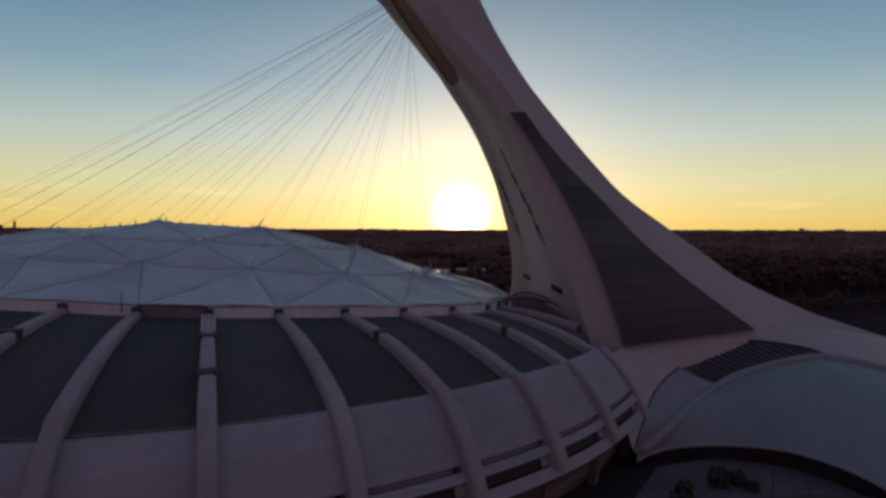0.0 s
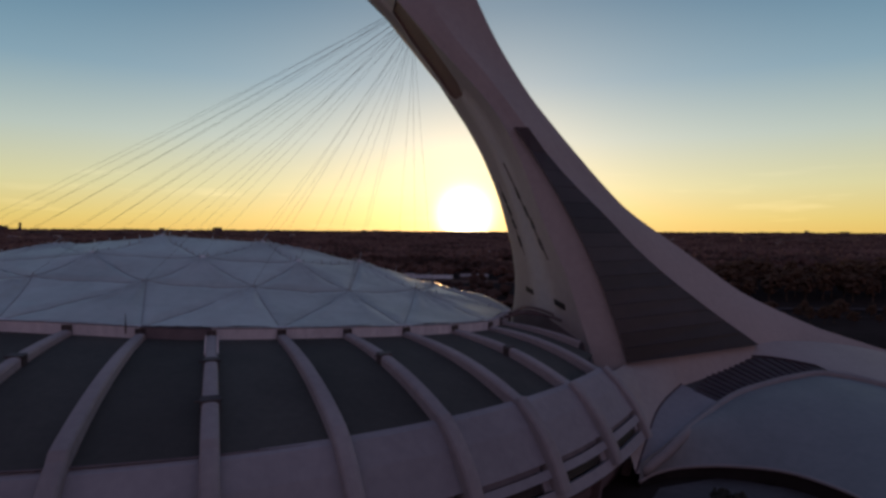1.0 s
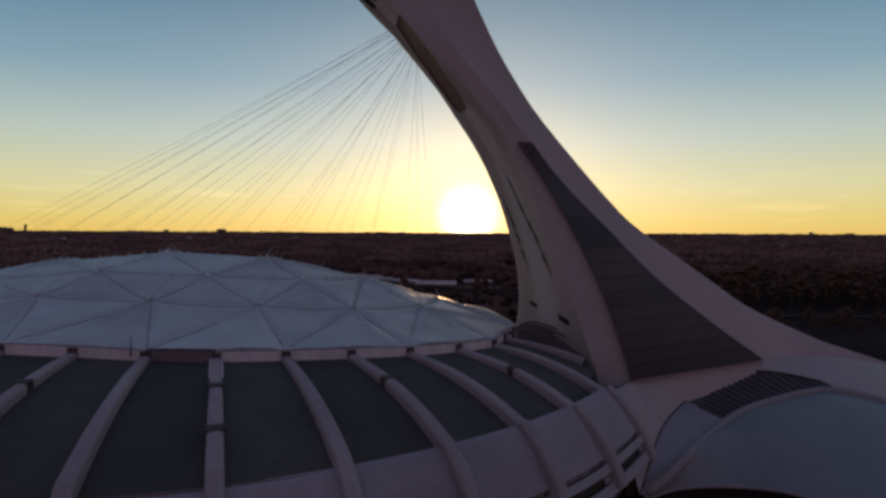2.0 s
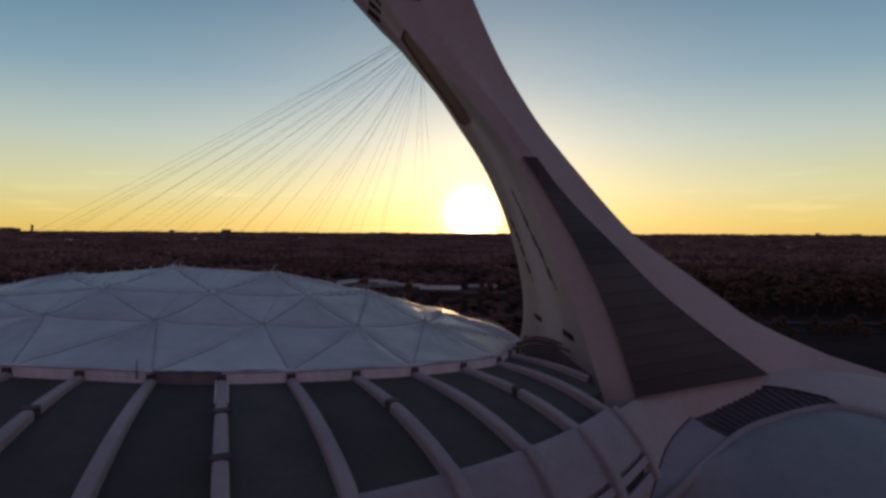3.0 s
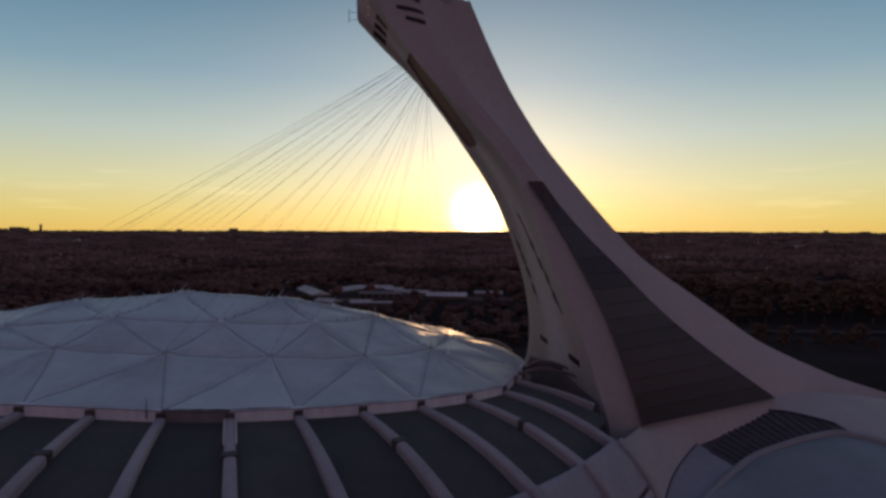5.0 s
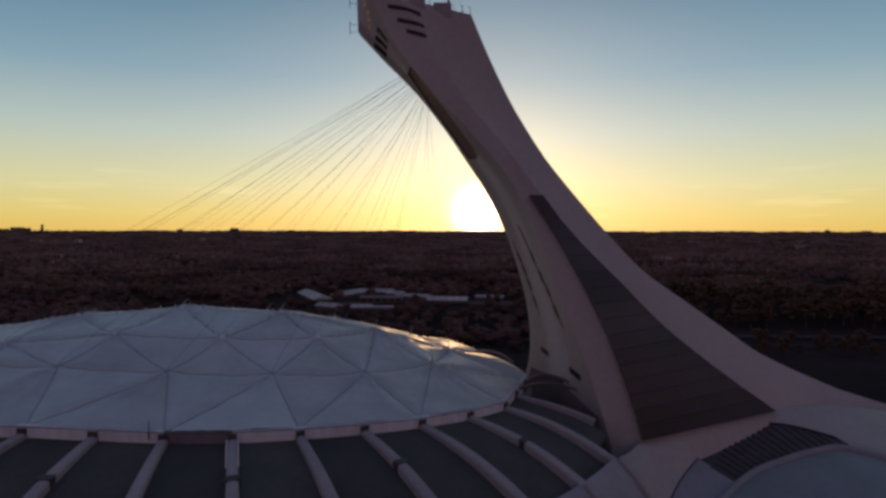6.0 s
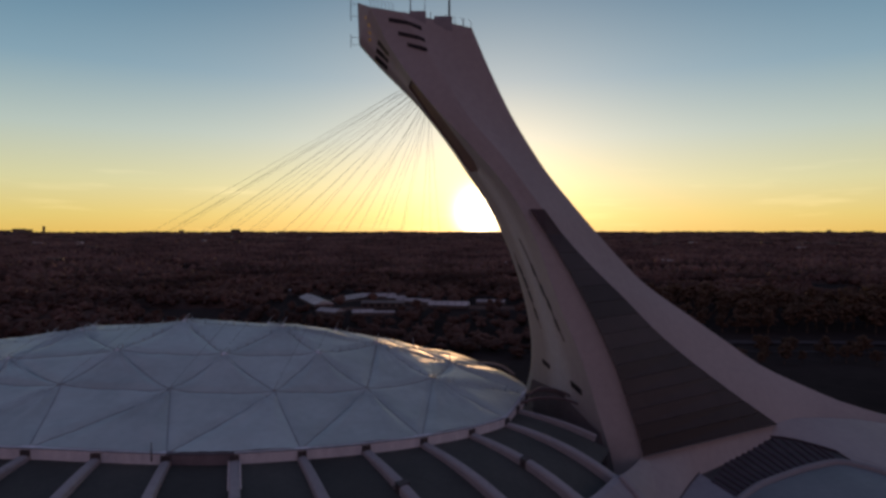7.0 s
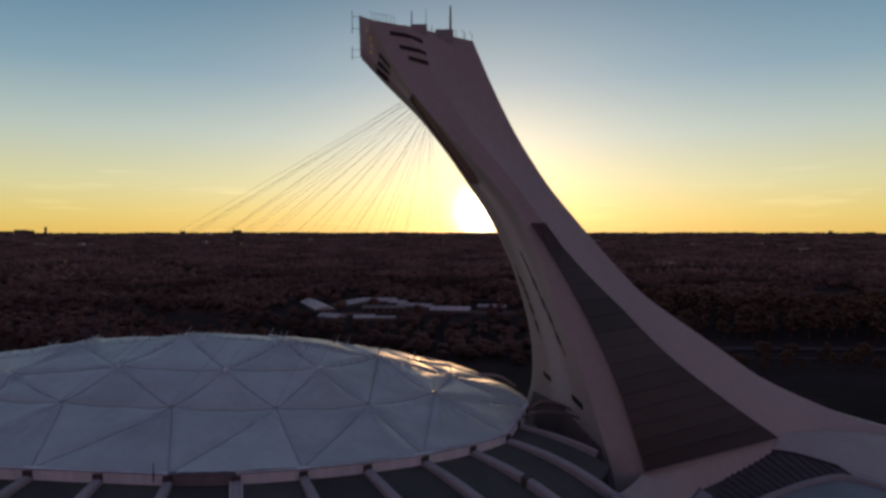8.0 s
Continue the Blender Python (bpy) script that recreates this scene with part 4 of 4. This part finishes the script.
def sheet(name, a, b, n, material, bulge=0.0, label="", lo=0, hi=NP, sink=0.0):
    v = []
    for p, q in zip(a[lo:hi], b[lo:hi]):
        for j in range(n):
            t = j / (n - 1)
            v.append(p.lerp(q, t) + Vector((0, 0, bulge * 4 * t * (1 - t) - sink)))
    return mesh(name, v, grid_faces(hi - lo, n), material, pool, label, smooth=True)


sheet("apron", line_g, line_v, 7, M_tower, 0.6, "smooth concrete apron")
sheet("vent_bed", line_v, line_r, 5, M_skirt, 0.0, lo=0, hi=18, sink=0.3)
sheet("vent_bed", line_v, line_r, 5, M_dark, 0.0, lo=17, hi=36, sink=0.45)
sheet("apron", line_v, line_r, 5, M_tower, 0.0, "smooth concrete apron", lo=35, sink=0.05)
sheet("roof_shell", line_r, line_f, 17, M_dome, 3.2, "rounded pale roof shell")
for i in range(17, 34):
    for h in (0.0,):
        p, q = line_v[i].lerp(line_v[i + 1], h), line_r[i].lerp(line_r[i + 1], h)
        e = p.lerp(q, 0.93)
        first = 0.08 + 0.22 * (1 - smooth01(17, 26, i + h))
        d = (line_v[i + 1] - line_v[i]).normalized() * 0.6
        ring = [[c - d + Vector((0, 0, -0.5)), c + d + Vector((0, 0, -0.5)), c + d + Vector((0, 0, -0.22)), c - d + Vector((0, 0, -0.05))] for c in (p.lerp(q, first), e)]
        mesh("louvre", *loft(ring), M_vent, pool)
for nm, line, r, lab in (("ring_beam", line_r, 1.3, "raised concrete ring beam"), ("lip", line_f, 0.4, "concrete front lip")):
    mesh(nm, *tube(line, r, 10), M_ring, pool, lab, smooth=True)
mesh("groove", *tube([p + Vector((0, 0, -0.1)) for p in line_v[:36]], 0.26, 6), M_vent, pool)
wall = [p + Vector((0.4, 1.0, 0)) for p in line_f]
mesh("glass_wall", [q for p in wall for q in (p, Vector((p.x, p.y, 0)))], grid_faces(NP, 2), M_glass, pool, "dark glass front wall")

# ---- plaza, road ----
pv = [Vector((x, y, 0.06)) for x, y in ((25, 96), (33, 116), (43, 133), (60, 140), (76, 132), (90, 100), (86, 50), (40, 30), (30, 60))]
tagged(mesh("plaza", pv, [tuple(range(9))], M_pave), "grey paved plaza in front of the pool hall", "plaza", kind="structure")
kerb_line = spaced([(50, 101, 0), (53, 109, 0), (60, 115, 0), (70, 117, 0), (86, 116, 0)], 24)
mesh_low = mesh("low_wall", *loft([[p + Vector(o) for o in ((-0.4, -0.4, 0), (0.4, -0.4, 0), (0.4, 0.4, 1.1), (-0.4, 0.4, 1.1))] for p in kerb_line]), M_dark)
tagged(mesh_low, "dark curved low wall on the plaza", "wall", kind="structure")
random.seed(15)
for x, y, k in ((52, 123, 1.6), (54, 126.5, 1.5), (56.5, 124, 1.6), (58.5, 121.5, 1.1), (44, 119, 1.5), (47, 111, 1.3), (41, 113, 1.6)):
    e = base("shrub", (x, y, 0.05), "dark rounded shrub on the plaza", "shrub", "plaza shrubs")
    vs, fs = [], []
    for j in range(70):
        c = Vector((x + random.uniform(-1, 1) * k, y + random.uniform(-1, 1) * k, 0.05 + random.uniform(0.2, 1.5) * k))
        r = random.uniform(0.16, 0.34) * k
        ring = [[c + Vector((r * q * math.cos(a), r * q * math.sin(a), h * r)) * 1.0 for a in [2 * math.pi * m / 6 + j for m in range(6)]] for q, h in ((0.3, -1), (1.0, -0.3), (0.9, 0.4), (0.25, 1))]
        vs2, fs2 = loft(ring)
        fs += [tuple(len(vs) + i for i in q) for q in fs2]
        vs += vs2
    mesh("foliage", vs, fs, M_leaf, e)
for x, y in ((60.5, 117.5), (64, 111), (84, 119)):
    e = base("lamp_post", (x, y, 0.05), "dark slim lamp post on the plaza", "lamp post", "plaza lamps")
    mesh("post", *tube([(x, y, 0.05), (x, y, 5.0)], 0.1, 8), M_dark, e)
    mesh("lamp_head", *tube([(x - 0.5, y, 5.0), (x + 0.5, y, 5.05)], 0.22, 8), M_dark, e)
road_line = [(60 + 30 * i, 441 + 6 * math.sin(i / 3.0) - 0.25 * i) for i in range(34)]
rv = []
for x, y in road_line:
    for o in (-9, -1.2, 1.2, 9):
        rv.append(Vector((x, y + o, ground_z(x, y) + 0.35 + (0.15 if abs(o) < 2 else 0))))
tagged(mesh("road", rv, grid_faces(len(road_line), 4), M_road), "two-way asphalt road beside the park", "road", kind="structure")
pv = [Vector((x, y - 25 + o, ground_z(x, y - 25) + 0.3)) for x, y in road_line for o in (-2.5, 2.5)]
tagged(mesh("footpath", pv, grid_faces(len(road_line), 2), M_road), "grey footpath across the dark lawn", "path", kind="structure")

# ---- far buildings ----
random.seed(11)


def house(name, x, y, w, d, h, turn, label, category, roof_h=2.5, wall=M_wall, roof=M_white, rows=1):
    z = ground_z(x, y) - (0.5 if math.hypot(x, y) < 900 else 9.0)
    h = h if math.hypot(x, y) < 900 else h + 8.5
    e = base(name, (x, y, z), label, category)
    m = Matrix.Rotation(radians(turn), 3, "Z")

    def tr(v):
        return [m @ Vector(p) + Vector((x, y, z)) for p in v]
    v, f = box(-w / 2, w / 2, -d / 2, d / 2, 0, h)
    mesh("wall", tr(v), f, wall, e)
    o = 0.6
    if roof_h > 0.8:
        rv = [(-w / 2 - o, -d / 2 - o, h), (w / 2 + o, -d / 2 - o, h), (w / 2 + o, d / 2 + o, h), (-w / 2 - o, d / 2 + o, h), (-w / 2 - o, 0, h + roof_h), (w / 2 + o, 0, h + roof_h)]
        mesh("roof", tr(rv), [(0, 1, 5, 4), (2, 3, 4, 5), (0, 4, 3), (1, 2, 5), (3, 2, 1, 0)], roof, e)
    else:
        v, f = box(-w / 2 - 0.3, w / 2 + 0.3, -d / 2 - 0.3, d / 2 + 0.3, h, h + 0.7)
        mesh("roof", tr(v), f, roof, e)
    n = max(2, min(6, int(w / 6)))
    if rows == 0:
        for k in range(n + 1):
            cx = -w / 2 + w * k / n
            mesh("roof_bar", tr([Vector(p) for p in tube([(cx, -d / 2 - o, h + 0.1), (cx, 0, h + roof_h + 0.1)], 0.15, 4)[0]]), tube([(cx, 0, 0), (cx, 1, 0)], 0.15, 4)[1], M_steel, e)
    for r in range(rows):
        for k in range(n):
            cx = -w / 2 + w * (k + 0.5) / n
            zz = h * (r + 0.55) / rows
            v, f = box(cx - w / n * 0.3, cx + w / n * 0.3, -d / 2 - 0.08, -d / 2 + 0.1, zz - h / rows * 0.25, zz + h / rows * 0.25)
            mesh("window", tr(v), f, M_glass, e)
    return e


GREENHOUSES = ((-160, 556, 70, 17, 3, -61, 3.4), (-134, 511, 22, 14, 3, -25, 2.6), (-131, 580, 44, 14, 3, 66, 3.2), (-106, 598, 32, 10, 3, 2, 3), (-87, 588, 18, 7, 2.5, 0, 2), (-105, 510, 18, 10, 3, 12, 2.4),
                             (-66, 558, 34, 9, 3, -18, 2.6), (-32, 540, 36, 12, 3, -4, 3.2), (6, 562, 26, 7, 2.5, 4, 2.2), (-215, 640, 14, 8, 3, 30, 2.0), (-88, 512, 20, 5, 2.5, 6, 1.6))
for x, y, w, d, h, t, rh in GREENHOUSES:
    house("greenhouse", x, y, w, d, h, t, "pale-roofed low greenhouse among the trees", "greenhouse", rh, M_wall, M_white, 0)
house("exhibition_hall", -92, 538, 38, 14, 5, 3, "dark-roofed low hall between the greenhouses", "building", 1.6, M_wall, M_wall, 1)
house("office_block", -186, 676, 24, 16, 9, 8, "grey flat-roofed office block among trees", "building", 0.5, M_wall, M_ring, 2)
for i in range(46):
    r = random.uniform(1100, 4300)
    a = random.uniform(-40, 40)
    x, y = r * math.sin(radians(a)), r * math.cos(radians(a))
    k = 1 + (r - 1100) / 3200
    w, d, h = random.uniform(10, 26) * k, random.uniform(8, 16) * k, random.uniform(7, 11) * k
    pale = random.random() < 0.25
    house("distant_building", x, y, w, d, h, random.uniform(-25, 25), "pale distant flat-roofed building" if pale else "dark distant flat-roofed building", "building", 0.5, M_white if pale else M_wall, M_white if pale else M_wall, 2)
for az, r, w, top in ((-37.6, 4420, 14, 112), (-38.6, 4400, 40, 91), (-39.2, 4380, 70, 95), (-40.3, 4380, 90, 86), (-23.0, 4440, 60, 94), (-27.5, 4440, 34, 87), (28.9, 4420, 24, 88), (29.2, 4300, 40, 78), (31.5, 4400, 50, 82), (-8.8, 4500, 50, 82), (-6.5, 4500, 36, 80), (2.5, 4500, 70, 79), (-16.0, 4480, 44, 79), (22.0, 4450, 40, 79)):
    x, y = r * math.sin(radians(az)), r * math.cos(radians(az))
    house("tower_block", x, y, w, w * 0.6, top - ground_z(x, y) + 0.5, -az, "tall distant building on the skyline", "building", 0.5, M_wall, M_wall, 4)

# ---- trees ----
ico = bmesh.new()
bmesh.ops.create_icosphere(ico, subdivisions=1, radius=1.0)
ICO1 = (np.array([v.co[:] for v in ico.verts]), np.array([[v.index for v in f.verts] for f in ico.faces]))
ico.free()
rng = np.random.default_rng(5)


def blobs(centres, sizes, shape):
    """Ragged clumps of leaves, each its own island: vertices and triangles."""
    sv, sf = shape
    n, m = len(centres), len(sv)
    r = 1 + rng.uniform(-0.45, 0.45, (n, m, 1))
    v = sv[None] * r * np.asarray(sizes)[:, None, :] + np.asarray(centres)[:, None, :]
    f = sf[None] + (np.arange(n) * m)[:, None, None]
    return v.reshape(-1, 3), f.reshape(-1, 3)


def big_mesh(name, v, f, material):
    me = bpy.data.meshes.new(name)
    me.vertices.add(len(v))
    me.vertices.foreach_set("co", v.astype(np.float32).ravel())
    me.loops.add(f.size)
    me.loops.foreach_set("vertex_index", f.astype(np.int32).ravel())
    me.polygons.add(len(f))
    me.polygons.foreach_set("loop_start", np.arange(0, f.size, 3, dtype=np.int32))
    me.update(calc_edges=True)
    me.validate()
    me.materials.append(material)
    return new(name, me)


def clear_of(x, y):
    """Whether trees may stand there: off the stadium, the roads and the greenhouses."""
    if math.hypot(x - CX, y - CY) < 200 or math.hypot(x - 60, y - 200) < 150:
        return False
    if abs(y - 441) < 16 and x > 40:
        return False
    if 88 < x < 565 and y < 572:
        return False
    if -215 < x < 45 and 480 < y < 640:
        for gx, gy, w, d, _, turn, _ in GREENHOUSES + ((-92, 538, 38, 14, 5, 3, 1.6),):
            half_x = abs(w / 2 * math.cos(radians(turn))) + abs(d / 2 * math.sin(radians(turn))) + 4
            half_y = abs(w / 2 * math.sin(radians(turn))) + abs(d / 2 * math.cos(radians(turn))) + 4
            if abs(x - gx) < half_x and gy - half_y - 11 < y < gy + half_y:
                return False
        return noise.noise((x / 14, y / 14, 7.0)) > -0.1
    if -185 < x < 45 and 445 < y < 481:
        return noise.noise((x / 14, y / 14, 7.0)) > -0.05
    return noise.noise((x / 90, y / 90, 1.0)) > -0.32


def scatter(r0, r1, step, spread):
    out = []
    r = r0
    while r < r1:
        n = int(2 * radians(spread) * r / step)
        for k in range(n):
            a = -radians(spread) + 2 * radians(spread) * (k + random.random()) / n
            rr = r + random.uniform(0, step)
            x, y = rr * math.sin(a), rr * math.cos(a)
            if clear_of(x, y):
                out.append((x, y))
        r += step
    return out


# low growth that closes the gaps between the crowns
uv_ = []
UR, UA = 190, 300
for i in range(UR):
    r = 470 * (4600 / 470) ** (i / (UR - 1))
    for k in range(UA):
        a = radians(-43 + 86 * k / (UA - 1))
        x, y = r * math.sin(a), r * math.cos(a)
        far = smooth01(700, 2500, r)
        z = ground_z(x, y) + far * 6 * noise.noise((x / 260, y / 260, 3.0))
        grow = smooth01(0.0, 0.35, noise.noise((x / 90, y / 90, 1.0)) + 0.35) * smooth01(470, 520, r)
        if -215 < x < 60 and 430 < y < 625 or (x > 60 and y < 462) or (80 < x < 570 and y < 575):
            grow = 0.0
        z += grow * (3.4 + 2.2 * noise.noise((x / 13, y / 13, 0.5)) + 1.8 * noise.noise((x / 45, y / 45, 2.5))) - 0.8 * (1 - grow)
        uv_.append(Vector((x, y, z)))
tagged(mesh("undergrowth", uv_, grid_faces(UR, UA), M_wood, smooth=True), "low dark growth between the woodland crowns", "undergrowth", kind="stuff")
random.seed(21)
cs, sz = [], []
for x, y in scatter(330, 900, 10.5, 43):
    z = ground_z(x, y)
    h = random.uniform(6, 10) + 6 * max(0.0, noise.noise((x / 40, y / 40, 6.0)) + 0.25)
    wide = random.uniform(0.8, 1.25)
    k = 3.6 * wide
    cs.append((x, y, z + h * 0.62))
    sz.append((k, k, h * 0.36))
    for j in range(9):
        a, q = random.uniform(0, 6.28), random.uniform(0.4, 1.0)
        k = random.uniform(0.8, 1.9) * wide
        cs.append((x + 4.2 * wide * q * math.cos(a), y + 4.2 * wide * q * math.sin(a), z + h * (1.0 - 0.45 * q * q) + random.uniform(-0.8, 0.6)))
        sz.append((k * 1.25, k * 1.25, k * 0.8))


def stands(cs, sz):
    """Sort clumps into dark leafy stands and paler brown ones that stand for haze farther out."""
    kinds = ([], []), ([], [])
    for c, k in zip(cs, sz):
        hazy = noise.noise((c[0] / 150, c[1] / 60, 4.0)) * 1.3 + (math.hypot(c[0], c[1]) - 950) / 700 + random.uniform(-0.35, 0.35) > 0
        kinds[hazy][0].append(c)
        kinds[hazy][1].append(k)
    return kinds


DARK, HAZED = stands(cs, sz)
cs, sz = [], []
for x, y in scatter(900, 2300, 12.0, 42):
    h = random.uniform(5, 11)
    k = random.uniform(3, 7)
    cs.append((x, y, ground_z(x, y) + 6 * smooth01(700, 2500, math.hypot(x, y)) * noise.noise((x / 260, y / 260, 3.0)) + h * 0.6))
    sz.append((k, k, h * 0.7))
d2, b2 = stands(cs, sz)
for name, words, material, one, two in (("leafy_woodland", "dense dark autumn woodland of rounded crowns", M_wood, DARK, d2), ("bare_woodland", "far brown woodland over flat land, paler to stand for haze", M_hazed, HAZED, b2)):
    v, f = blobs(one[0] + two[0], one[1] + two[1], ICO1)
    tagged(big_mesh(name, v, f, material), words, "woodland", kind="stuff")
cs, sz = [], []
for x, y in scatter(2300, 4600, 30.0, 41):
    h = random.uniform(4, 8)
    k = random.uniform(9, 20)
    cs.append((x, y, ground_z(x, y) + 6 * smooth01(700, 2500, math.hypot(x, y)) * noise.noise((x / 260, y / 260, 3.0)) + h * 0.4))
    sz.append((k, k, h * 0.7))
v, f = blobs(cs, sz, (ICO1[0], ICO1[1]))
tagged(big_mesh("skyline_woodland", v, f, M_hazed), "low woodland along the level horizon", "woodland", kind="stuff")


def tree(seed, h):
    """One tree at the origin: a tapered trunk with limbs, and a crown of ragged clumps."""
    random.seed(seed)
    e = new("tree")
    tagged(e, "broad-crowned tree with dark autumn leaves", "tree", "park trees")
    lean = random.uniform(-0.3, 0.3)
    parts = [tube([(0, 0, -0.3), (lean * 0.3, 0, h * 0.25), (lean, 0.1, h * 0.6)], 0.3, 7, [0.42, 0.3, 0.16])]
    for j in range(4):
        a = j * 1.6 + random.random()
        parts.append(tube([(lean * 0.4, 0, h * 0.3), (lean * 0.5 + math.cos(a) * h * 0.14, math.sin(a) * h * 0.14, h * 0.48), (math.cos(a) * h * 0.24, math.sin(a) * h * 0.24, h * 0.62)], 0.1, 5, [0.16, 0.1, 0.05]))
    mesh("trunk", *join(*parts), M_bark, e)
    cs, sz = [], []
    for j in range(54):
        a, q = random.uniform(0, 6.28), random.uniform(0.05, 1) ** 0.6
        zz = random.uniform(0.38, 0.98)
        rr = q * h * 0.36 * math.sqrt(max(0.05, 1 - ((zz - 0.62) / 0.42) ** 2))
        k = h * random.uniform(0.05, 0.11)
        cs.append((rr * math.cos(a), rr * math.sin(a), zz * h))
        sz.append((k, k, k * 0.85))
    v, f = blobs(cs, sz, ICO1)
    c = big_mesh("crown", v, f, M_park)
    c.parent = e
    return e


protos = [tree(31, 11.0), tree(32, 13.0), tree(33, 9.0)]
random.seed(77)
spots = []
while len(spots) < 230:
    x, y = random.uniform(92, 560), 462 + 112 * random.random() ** 1.2
    if min([math.hypot(x - a, y - b) for a, b in spots] + [99]) > 10.0:
        spots.append((x, y))
while len(spots) < 290:
    x, y = random.uniform(120, 420), random.uniform(380, 422)
    if min([math.hypot(x - a, y - b) for a, b in spots] + [99]) > 7.5 and abs(y - 402) > 6:
        spots.append((x, y))
for i, (x, y) in enumerate(spots):
    m = pose(x, y, ground_z(x, y), 0, 0, random.uniform(0, 360))
    if i < 3:
        protos[i].matrix_basis = m
    else:
        k = random.uniform(1.15, 1.95) if y > 450 else random.uniform(0.7, 1.0)
        copy_thing(protos[i % 3], m @ Matrix.Diagonal((k, k, k * random.uniform(0.9, 1.1), 1)))
